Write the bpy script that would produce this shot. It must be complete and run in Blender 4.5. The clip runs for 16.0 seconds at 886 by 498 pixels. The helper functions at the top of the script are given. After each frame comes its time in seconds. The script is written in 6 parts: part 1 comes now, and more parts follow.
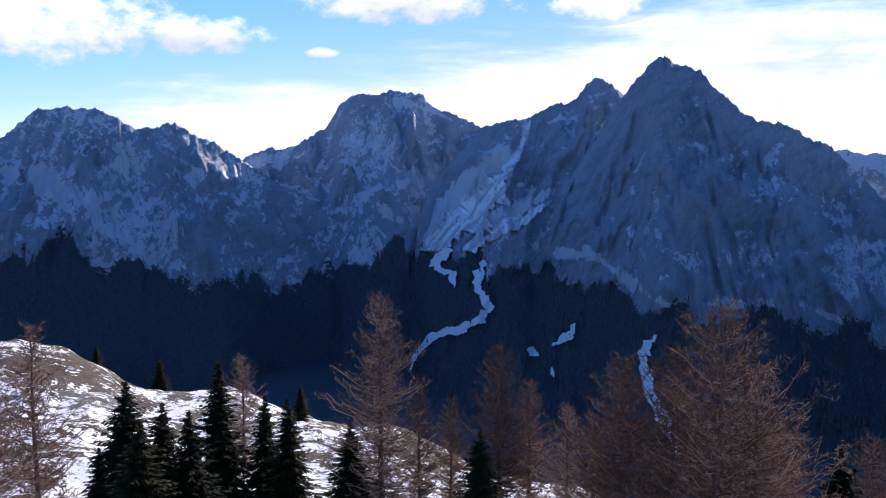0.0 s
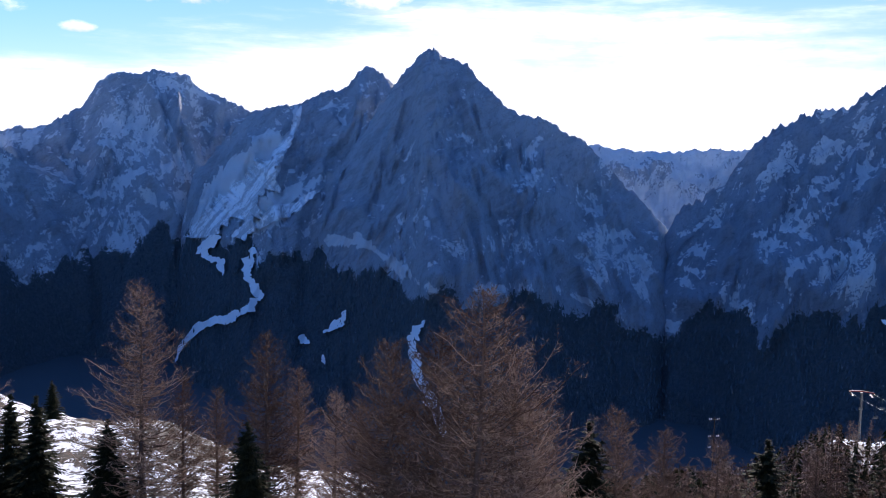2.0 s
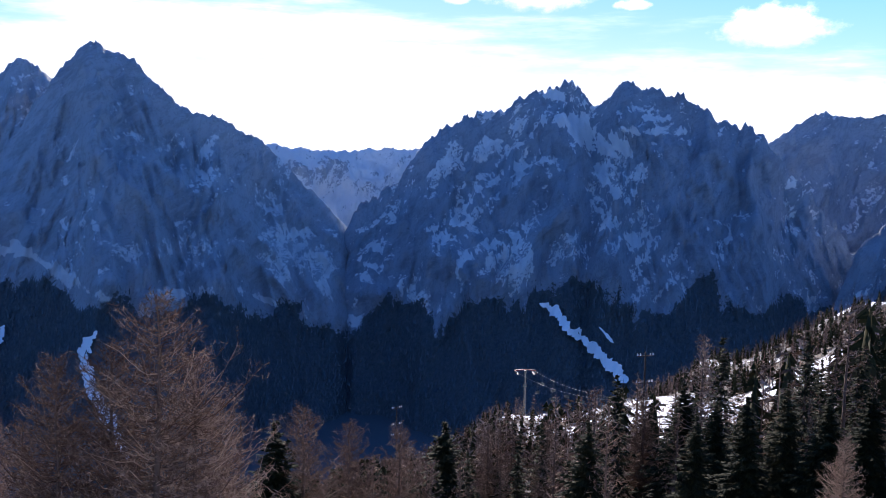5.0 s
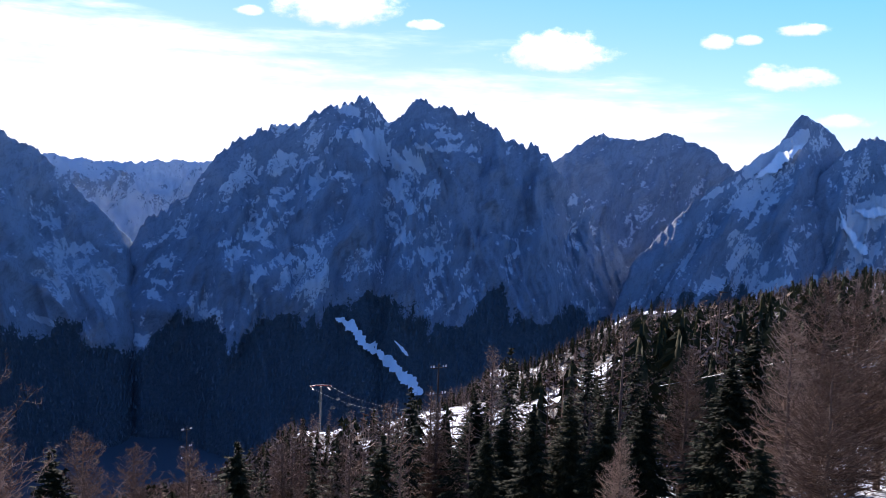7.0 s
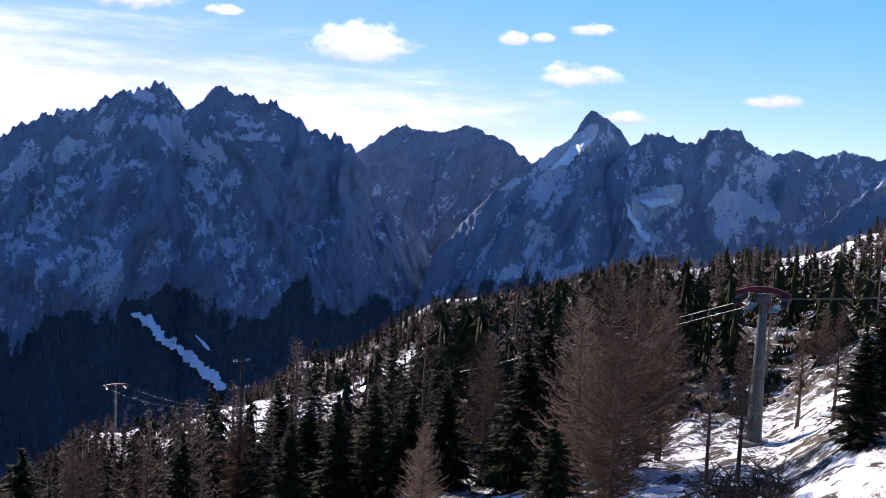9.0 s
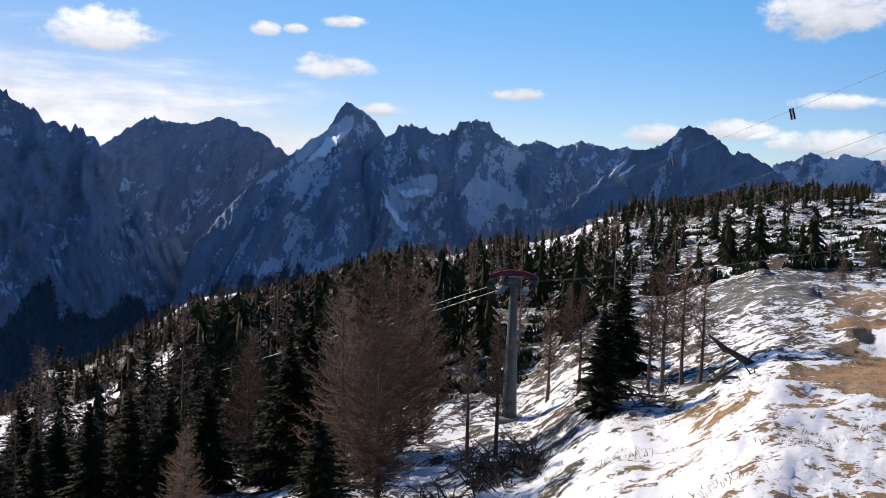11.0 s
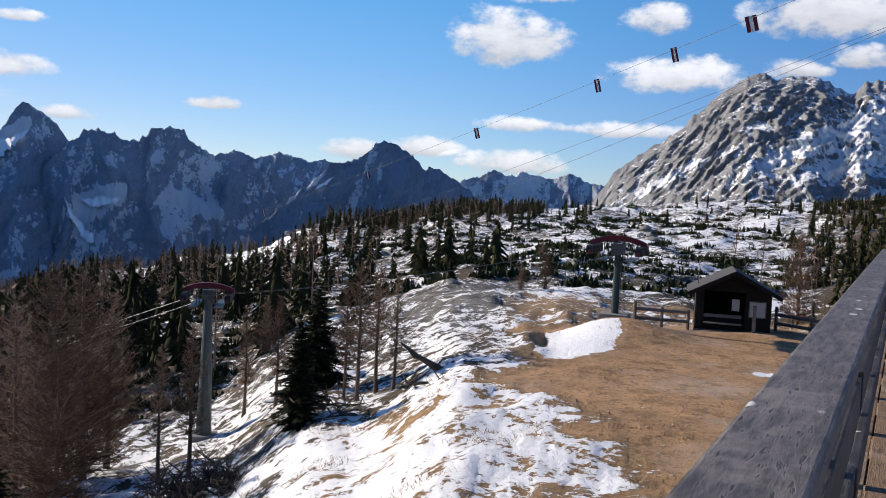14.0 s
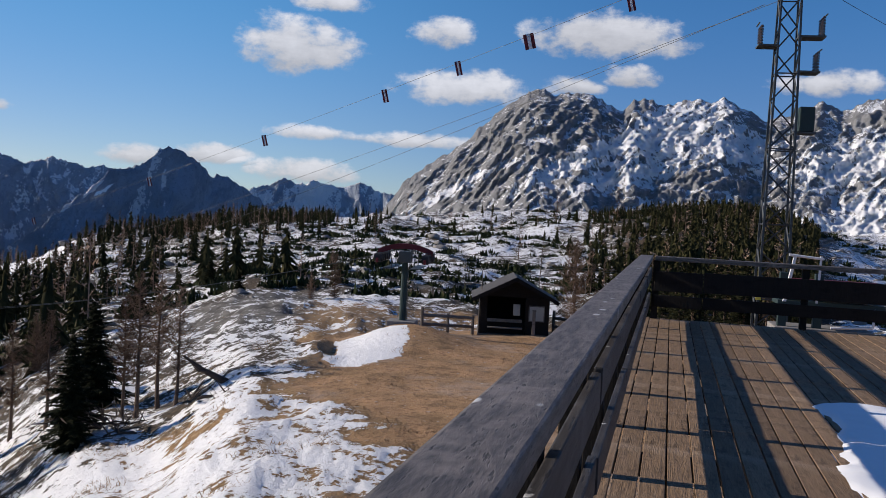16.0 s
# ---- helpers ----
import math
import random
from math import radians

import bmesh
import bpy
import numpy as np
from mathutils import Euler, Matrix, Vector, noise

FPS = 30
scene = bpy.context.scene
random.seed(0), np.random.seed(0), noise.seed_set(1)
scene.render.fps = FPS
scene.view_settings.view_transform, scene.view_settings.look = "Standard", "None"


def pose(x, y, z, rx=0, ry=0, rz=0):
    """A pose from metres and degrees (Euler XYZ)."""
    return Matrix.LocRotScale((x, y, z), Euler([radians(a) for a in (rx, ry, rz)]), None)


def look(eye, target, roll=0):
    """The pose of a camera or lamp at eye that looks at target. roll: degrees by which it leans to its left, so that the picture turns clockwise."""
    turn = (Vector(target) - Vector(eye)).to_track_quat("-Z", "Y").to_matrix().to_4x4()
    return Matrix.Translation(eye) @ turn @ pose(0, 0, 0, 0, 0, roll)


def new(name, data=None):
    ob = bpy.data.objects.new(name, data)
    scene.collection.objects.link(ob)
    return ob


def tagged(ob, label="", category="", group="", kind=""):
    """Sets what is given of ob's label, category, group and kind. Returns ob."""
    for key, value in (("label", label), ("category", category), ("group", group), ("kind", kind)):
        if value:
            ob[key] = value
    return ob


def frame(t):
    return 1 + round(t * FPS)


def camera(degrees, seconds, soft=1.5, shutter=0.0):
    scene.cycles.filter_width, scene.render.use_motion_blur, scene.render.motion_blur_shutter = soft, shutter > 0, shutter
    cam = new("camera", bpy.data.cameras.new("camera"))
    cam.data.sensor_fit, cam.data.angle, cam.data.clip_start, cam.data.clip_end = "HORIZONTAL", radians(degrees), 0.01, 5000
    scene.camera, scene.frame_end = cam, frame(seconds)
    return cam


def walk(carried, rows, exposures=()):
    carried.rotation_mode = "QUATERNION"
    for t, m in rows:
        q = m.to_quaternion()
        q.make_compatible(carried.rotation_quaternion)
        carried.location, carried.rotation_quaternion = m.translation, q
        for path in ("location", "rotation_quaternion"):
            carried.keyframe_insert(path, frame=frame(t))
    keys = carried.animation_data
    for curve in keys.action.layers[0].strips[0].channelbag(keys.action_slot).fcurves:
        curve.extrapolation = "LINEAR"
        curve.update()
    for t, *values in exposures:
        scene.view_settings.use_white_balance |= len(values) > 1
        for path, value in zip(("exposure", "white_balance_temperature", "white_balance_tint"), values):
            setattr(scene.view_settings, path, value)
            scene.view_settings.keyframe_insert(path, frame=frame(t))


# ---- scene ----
cam = camera(50.73, 16.0, soft=0.75)
PATH = [
    (0.0, pose(0.000, 0.350, 0.000, 84.46, 0.29, -0.01)),
    (0.5, pose(0.018, 0.350, 0.000, 84.14, -0.37, -2.93)),
    (1.0, pose(0.038, 0.348, 0.000, 84.05, -0.62, -6.09)),
    (1.5, pose(0.061, 0.345, 0.000, 83.74, -1.19, -9.88)),
    (2.0, pose(0.085, 0.340, 0.000, 83.79, -1.22, -13.89)),
    (2.5, pose(0.104, 0.334, 0.000, 83.78, -1.37, -17.10)),
    (3.0, pose(0.125, 0.327, 0.000, 83.53, -1.65, -20.72)),
    (3.5, pose(0.141, 0.320, 0.000, 83.81, -1.74, -23.59)),
    (4.0, pose(0.160, 0.311, 0.000, 83.75, -1.45, -27.08)),
    (6.5, pose(0.237, 0.258, 0.000, 85.20, -1.75, -42.45)),
    (7.0, pose(0.252, 0.243, 0.000, 85.39, -2.08, -45.83)),
    (7.5, pose(0.262, 0.232, 0.000, 85.89, -2.08, -48.36)),
    (8.0, pose(0.275, 0.216, 0.000, 85.57, -2.71, -51.64)),
    (10.5, pose(0.350, 0.179, 0.000, 85.37, -1.35, -68.12)),
    (11.0, pose(0.367, 0.168, 0.000, 85.33, -1.77, -72.52)),
    (11.5, pose(0.381, 0.165, 0.000, 85.52, -1.97, -75.79)),
    (12.0, pose(0.389, 0.157, 0.000, 85.64, -2.10, -78.73)),
    (12.5, pose(0.398, 0.148, 0.000, 85.75, -2.21, -81.90)),
    (13.0, pose(0.402, 0.133, 0.000, 86.16, -2.56, -84.71)),
    (13.5, pose(0.402, 0.112, 0.000, 86.34, -2.55, -87.86)),
    (14.0, pose(0.399, 0.089, 0.000, 86.79, -2.91, -90.83)),
    (14.5, pose(0.393, 0.060, 0.000, 86.95, -2.62, -93.75)),
    (15.0, pose(0.383, 0.024, 0.000, 87.52, -2.71, -97.25)),
    (15.5, pose(0.369, -0.014, 0.000, 87.63, -2.83, -100.34)),
    (16.0, pose(0.354, -0.054, 0.000, 87.99, -3.09, -103.58)),
]
EXPOSURES = [(0.0, 0.83, 5700, 18), (4.0, 1.2, 5600, 18), (8.0, 1.0, 5650, 20), (11.0, 0.52, 6150, 12), (14.0, 0.5, 6200, 11), (16.0, 0.1, 6150, 12)]
walk(cam, PATH, EXPOSURES)

# ---- world, sun ----
SUN_AZ, SUN_EL = 27.0, 21.6
world = bpy.data.worlds.new("sky")
scene.world = world
world.use_nodes = True


def build_sky():
    nt = world.node_tree
    nt.nodes.clear()
    N = nt.nodes.new
    L = nt.links.new

    def math_node(op, a, b=None, c=None, clamp=False):
        n = N("ShaderNodeMath")
        n.operation, n.use_clamp = op, clamp
        for i, v in enumerate((a, b, c)):
            if v is None:
                continue
            if isinstance(v, (int, float)):
                n.inputs[i].default_value = v
            else:
                L(v, n.inputs[i])
        return n.outputs[0]

    def ramp(v, lo, hi):
        n = N("ShaderNodeMapRange")
        n.interpolation_type = "SMOOTHSTEP"
        L(v, n.inputs[0])
        n.inputs[1].default_value, n.inputs[2].default_value = lo, hi
        return n.outputs[0]

    sky = N("ShaderNodeTexSky")
    sky.sky_type, sky.sun_disc = "NISHITA", False
    sky.sun_elevation, sky.sun_rotation = radians(SUN_EL), radians(SUN_AZ)
    sky.altitude, sky.air_density, sky.dust_density, sky.ozone_density = 2200, 1.0, 0.2, 2.5
    co = N("ShaderNodeTexCoord").outputs["Generated"]
    sep = N("ShaderNodeSeparateXYZ")
    L(co, sep.inputs[0])
    az = math_node("MULTIPLY", math_node("ARCTAN2", sep.outputs[0], sep.outputs[1]), 57.2958)
    el = math_node("MULTIPLY", math_node("ARCSINE", sep.outputs[2]), 57.2958)
    comb = N("ShaderNodeCombineXYZ")
    L(az, comb.inputs[0])
    L(el, comb.inputs[1])

    def noise_tex(scale, sx, sy, detail, rough, off=0.0):
        m = N("ShaderNodeMapping")
        m.inputs["Scale"].default_value = (sx, sy, 1)
        m.inputs["Location"].default_value = (off, off * 0.7, off)
        L(comb.outputs[0], m.inputs[0])
        n = N("ShaderNodeTexNoise")
        n.inputs["Scale"].default_value = scale
        n.inputs["Detail"].default_value = detail
        n.inputs["Roughness"].default_value = rough
        L(m.outputs[0], n.inputs["Vector"])
        return n.outputs["Fac"]

    puff = noise_tex(0.55, 1.0, 1.5, 7, 0.6)
    puff_c = math_node("SUBTRACT", puff, 0.5)
    streak = noise_tex(0.16, 0.35, 2.2, 6, 0.62, 3.0)
    streak_c = math_node("SUBTRACT", streak, 0.5)
    # cumulus: bearing, height, half width, half height in degrees
    total = None
    shade = None
    for a, e, w, h in CLOUDS:
        dx = math_node("DIVIDE", math_node("SUBTRACT", az, a), w)
        dy = math_node("DIVIDE", math_node("SUBTRACT", el, e), h)
        # flat underside
        dyl = math_node("MULTIPLY", math_node("MINIMUM", dy, 0.0), 1.35)
        dyu = math_node("MAXIMUM", dy, 0.0)
        d2 = math_node("ADD", math_node("MULTIPLY", dx, dx),
                       math_node("ADD", math_node("MULTIPLY", dyl, dyl), math_node("MULTIPLY", dyu, dyu)))
        f = math_node("SUBTRACT", 1.0, d2)
        total = f if total is None else math_node("MAXIMUM", total, f)
        s = math_node("MULTIPLY", math_node("GREATER_THAN", f, -0.8), dy)
        shade = s if shade is None else math_node("ADD", shade, s)
    cum = ramp(math_node("ADD", total, math_node("MULTIPLY", puff_c, 3.6)), -0.4, 0.8)
    # high veil of cloud that thins away from the sun
    q = math_node("DIVIDE", math_node("SUBTRACT", az, 25.0), 40.0)
    edge = math_node("SUBTRACT", 8.1, math_node("MULTIPLY", math_node("MULTIPLY", q, q), 4.0))
    veil_in = math_node("ADD", math_node("SUBTRACT", edge, el), math_node("MULTIPLY", streak_c, 12.0))
    veil = math_node("MULTIPLY", ramp(veil_in, -0.9, 3.2), ramp(math_node("ABSOLUTE", math_node("SUBTRACT", az, 25.0)), 62.0, 38.0))
    veil = math_node("MULTIPLY", veil, math_node("MULTIPLY_ADD", streak_c, 0.5, 0.88), clamp=True)
    cover = math_node("MAXIMUM", math_node("MULTIPLY", cum, 0.9), veil)
    # colour: white, underside of the cumulus a little grey
    near_sun = ramp(math_node("ABSOLUTE", math_node("SUBTRACT", az, 27.0)), 75.0, 5.0)
    lum = math_node("MULTIPLY_ADD", near_sun, 0.9, 5.0)
    lum = math_node("MULTIPLY", lum, math_node("MULTIPLY_ADD", ramp(shade, -0.9, 0.5), 0.36, 0.7))
    lum = math_node("MULTIPLY", lum, math_node("MULTIPLY_ADD", puff_c, 0.7, 1.0))
    lum = math_node("MULTIPLY", lum, math_node("MULTIPLY_ADD", streak_c, 0.9, 1.0))
    white = N("ShaderNodeCombineColor")
    L(math_node("MULTIPLY", lum, 1.02), white.inputs[0])
    L(math_node("MULTIPLY", lum, 1.0), white.inputs[1])
    L(math_node("MULTIPLY", lum, 1.0), white.inputs[2])
    mix = N("ShaderNodeMix")
    mix.data_type = "RGBA"
    L(cover, mix.inputs["Factor"])
    tint = N("ShaderNodeMix")
    tint.data_type, tint.blend_type = "RGBA", "MULTIPLY"
    tint.inputs["Factor"].default_value = 1.0
    grade = N("ShaderNodeMix")
    grade.data_type = "RGBA"
    grade.inputs["A"].default_value = (0.60, 0.66, 0.765, 1)
    grade.inputs["B"].default_value = (0.46, 0.82, 0.94, 1)
    L(ramp(el, 2.0, 15.0), grade.inputs["Factor"])
    high = N("ShaderNodeMix")
    high.data_type = "RGBA"
    high.inputs["B"].default_value = (0.56, 0.73, 0.92, 1)
    L(ramp(el, 16.0, 40.0), high.inputs["Factor"])
    L(grade.outputs["Result"], high.inputs["A"])
    glare = N("ShaderNodeMix")
    glare.data_type, glare.blend_type = "RGBA", "MULTIPLY"
    glare.inputs["B"].default_value = (0.92, 0.66, 0.60, 1)
    L(math_node("MULTIPLY", near_sun, ramp(el, 30.0, 16.0)), glare.inputs["Factor"])
    L(high.outputs["Result"], glare.inputs["A"])
    deep = N("ShaderNodeMix")
    deep.data_type, deep.blend_type = "RGBA", "MULTIPLY"
    deep.inputs["B"].default_value = (0.74, 0.76, 0.88, 1)
    L(ramp(math_node("ABSOLUTE", math_node("SUBTRACT", az, 27.0)), 58.0, 95.0), deep.inputs["Factor"])
    L(glare.outputs["Result"], deep.inputs["A"])
    L(deep.outputs["Result"], tint.inputs["B"])
    L(sky.outputs[0], tint.inputs["A"])
    L(tint.outputs["Result"], mix.inputs["A"])
    L(white.outputs[0], mix.inputs["B"])
    bg = N("ShaderNodeBackground")
    bg.inputs[1].default_value = 0.12
    L(mix.outputs["Result"], bg.inputs[0])
    out = N("ShaderNodeOutputWorld")
    L(bg.outputs[0], out.inputs[0])


CLOUDS = [
    (-23.6, 7.6, 7.6, 2.6), (-14.2, 7.0, 3.4, 1.15), (-2.5, 9.4, 6.2, 1.7), (9.5, 8.9, 2.6, 1.2), (-7.2, 6.3, 0.9, 0.4),
    (39.2, 9.6, 3.4, 1.5), (33.9, 9.1, 0.8, 0.35), (44.3, 8.8, 1.1, 0.35), (52.6, 7.3, 3.2, 1.35),
    (61.7, 8.1, 0.9, 0.5), (63.4, 8.2, 0.7, 0.35), (66.2, 8.7, 1.3, 0.4), (65.7, 6.0, 2.2, 0.85), (68.7, 3.6, 1.5, 0.45),
    (77.0, 4.8, 1.6, 0.42), (94.4, 9.5, 3.6, 1.8), (103.0, 10.9, 1.7, 1.05), (104.5, 7.75, 4.2, 1.2),
    (113.0, 11.0, 4.6, 1.5), (114.5, 8.8, 1.8, 0.75), (95.3, 4.55, 2.6, 0.5), (101.8, 4.45, 3.6, 0.5), (94.7, 2.2, 3.4, 0.8),
    (89.6, 2.9, 2.2, 0.7), (125.5, 8.5, 3.0, 0.8), (111.0, 8.1, 1.8, 0.6), (96.0, 12.3, 2.2, 0.8), (85.4, 2.5, 2.0, 0.7),
]
build_sky()
sun = new("sun", bpy.data.lights.new("sun", "SUN"))
sun.data.energy, sun.data.angle, sun.data.color = 5.0, radians(0.55), (1.0, 0.86, 0.69)
_sa, _se = radians(SUN_AZ), radians(SUN_EL)
SUN_DIR = Vector((math.sin(_sa) * math.cos(_se), math.cos(_sa) * math.cos(_se), math.sin(_se)))
sun.matrix_world = look(SUN_DIR * 200, (0, 0, 0))


# ---- materials ----
class Mat:
    """A small wrapper to write node materials briefly."""

    def __init__(self, name, rough=0.8, metal=0.0):
        self.m = bpy.data.materials.new(name)
        self.m.use_nodes = True
        self.nt = self.m.node_tree
        self.b = self.nt.nodes["Principled BSDF"]
        self.b.inputs["Roughness"].default_value = rough
        self.b.inputs["Metallic"].default_value = metal
        self.b.inputs["Specular IOR Level"].default_value = 0.25

    def node(self, kind):
        return self.nt.nodes.new(kind)

    def link(self, a, b):
        self.nt.links.new(a, b)

    def coord(self, space="Object", scale=(1, 1, 1)):
        m = self.node("ShaderNodeMapping")
        m.inputs["Scale"].default_value = scale
        if space == "Position":
            self.link(self.node("ShaderNodeNewGeometry").outputs["Position"], m.inputs[0])
        else:
            self.link(self.node("ShaderNodeTexCoord").outputs[space], m.inputs[0])
        return m.outputs[0]

    def turned(self, rot, scale):
        """Coordinates turned first and stretched after."""
        m = self.node("ShaderNodeMapping")
        m.inputs["Rotation"].default_value = [radians(v) for v in rot]
        self.link(self.node("ShaderNodeNewGeometry").outputs["Position"], m.inputs[0])
        n = self.node("ShaderNodeMapping")
        n.inputs["Scale"].default_value = scale
        self.link(m.outputs[0], n.inputs[0])
        return n.outputs[0]

    def noise(self, co, scale, detail=5, rough=0.6):
        n = self.node("ShaderNodeTexNoise")
        n.inputs["Scale"].default_value, n.inputs["Detail"].default_value = scale, detail
        n.inputs["Roughness"].default_value = rough
        self.link(co, n.inputs["Vector"])
        return n.outputs["Fac"]

    def ramp(self, fac, stops):
        n = self.node("ShaderNodeValToRGB")
        while len(n.color_ramp.elements) < len(stops):
            n.color_ramp.elements.new(0.5)
        for e, (p, c) in zip(n.color_ramp.elements, stops):
            e.position, e.color = p, (*c, 1)
        self.link(fac, n.inputs[0])
        return n.outputs[0]

    def math(self, op, a, b=0.0, c=0.0, clamp=False):
        n = self.node("ShaderNodeMath")
        n.operation, n.use_clamp = op, clamp
        for i, v in enumerate((a, b, c)):
            if isinstance(v, (int, float)):
                n.inputs[i].default_value = v
            else:
                self.link(v, n.inputs[i])
        return n.outputs[0]

    def step(self, v, lo, hi):
        n = self.node("ShaderNodeMapRange")
        n.interpolation_type = "SMOOTHSTEP"
        self.link(v, n.inputs[0])
        n.inputs[1].default_value, n.inputs[2].default_value = lo, hi
        return n.outputs[0]

    def mix(self, fac, a, b):
        n = self.node("ShaderNodeMix")
        n.data_type = "RGBA"
        for v, s in ((fac, n.inputs["Factor"]), (a, n.inputs["A"]), (b, n.inputs["B"])):
            if isinstance(v, tuple):
                s.default_value = (*v, 1)
            elif isinstance(v, (int, float)):
                s.default_value = v
            else:
                self.link(v, s)
        return n.outputs["Result"]

    def attr(self, name):
        n = self.node("ShaderNodeAttribute")
        n.attribute_name = name
        return n.outputs["Fac"]

    def normal_z(self):
        s = self.node("ShaderNodeSeparateXYZ")
        self.link(self.node("ShaderNodeNewGeometry").outputs["Normal"], s.inputs[0])
        return s.outputs[2]

    def random(self):
        return self.node("ShaderNodeObjectInfo").outputs["Random"]

    def island(self):
        return self.node("ShaderNodeNewGeometry").outputs["Random Per Island"]

    def colour(self, c):
        if isinstance(c, tuple):
            self.b.inputs["Base Color"].default_value = (*c, 1)
        else:
            self.link(c, self.b.inputs["Base Color"])
        return self

    def bump(self, height, strength=0.4, distance=0.02):
        n = self.node("ShaderNodeBump")
        n.inputs["Strength"].default_value, n.inputs["Distance"].default_value = strength, distance
        self.link(height, n.inputs["Height"])
        self.link(n.outputs[0], self.b.inputs["Normal"])
        return self


def mat_mountain(name, rock_a, rock_b, snow_bias=0.0, scale=1.0, tilt=32.0):
    """Limestone with snow on its ledges and haze-tinted dark forest below the tree line."""
    k = Mat(name, 0.9)
    co = k.coord("Position")
    big = k.noise(co, 0.005 * scale, 6, 0.6)
    mid = k.noise(co, 0.028 * scale, 8, 0.7)
    fine = k.noise(co, 0.11 * scale, 6, 0.72)
    strat = k.noise(k.turned((10, tilt, 0), (0.45, 0.45, 1.6)), 0.022 * scale, 9, 0.72)
    chute = k.noise(k.turned((-8, -28, 0), (1.7, 1.0, 0.4)), 0.03 * scale, 8, 0.72)
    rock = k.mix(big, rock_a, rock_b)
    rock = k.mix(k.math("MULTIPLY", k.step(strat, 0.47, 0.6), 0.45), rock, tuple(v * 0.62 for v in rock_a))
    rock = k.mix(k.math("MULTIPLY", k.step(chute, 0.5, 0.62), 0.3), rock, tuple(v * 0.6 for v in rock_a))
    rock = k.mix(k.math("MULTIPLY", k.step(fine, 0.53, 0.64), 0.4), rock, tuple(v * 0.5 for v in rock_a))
    def centred(v, w):
        return k.math("MULTIPLY", k.math("SUBTRACT", v, 0.5), w)
    s = k.math("ADD", k.attr("snow"), centred(mid, 1.1))
    s = k.math("ADD", s, centred(strat, 1.0))
    s = k.math("ADD", s, k.math("ADD", centred(fine, 1.3), centred(chute, 1.2)))
    snow = k.step(k.math("ADD", s, snow_bias), 0.46, 0.57)
    col = k.mix(snow, rock, (0.84, 0.86, 0.89))
    # forest colour paled and blued to carry the distance haze
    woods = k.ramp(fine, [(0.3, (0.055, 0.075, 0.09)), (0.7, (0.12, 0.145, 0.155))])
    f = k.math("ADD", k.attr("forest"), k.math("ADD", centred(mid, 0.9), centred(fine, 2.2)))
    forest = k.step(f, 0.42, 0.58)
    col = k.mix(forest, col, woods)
    k.colour(col)
    h = k.math("ADD", k.math("MULTIPLY", mid, 0.6), k.math("ADD", k.math("MULTIPLY", fine, 0.3), k.math("MULTIPLY", k.math("ADD", strat, chute), 0.6)))
    return k.bump(h, 1.0, 24.0 / scale).m


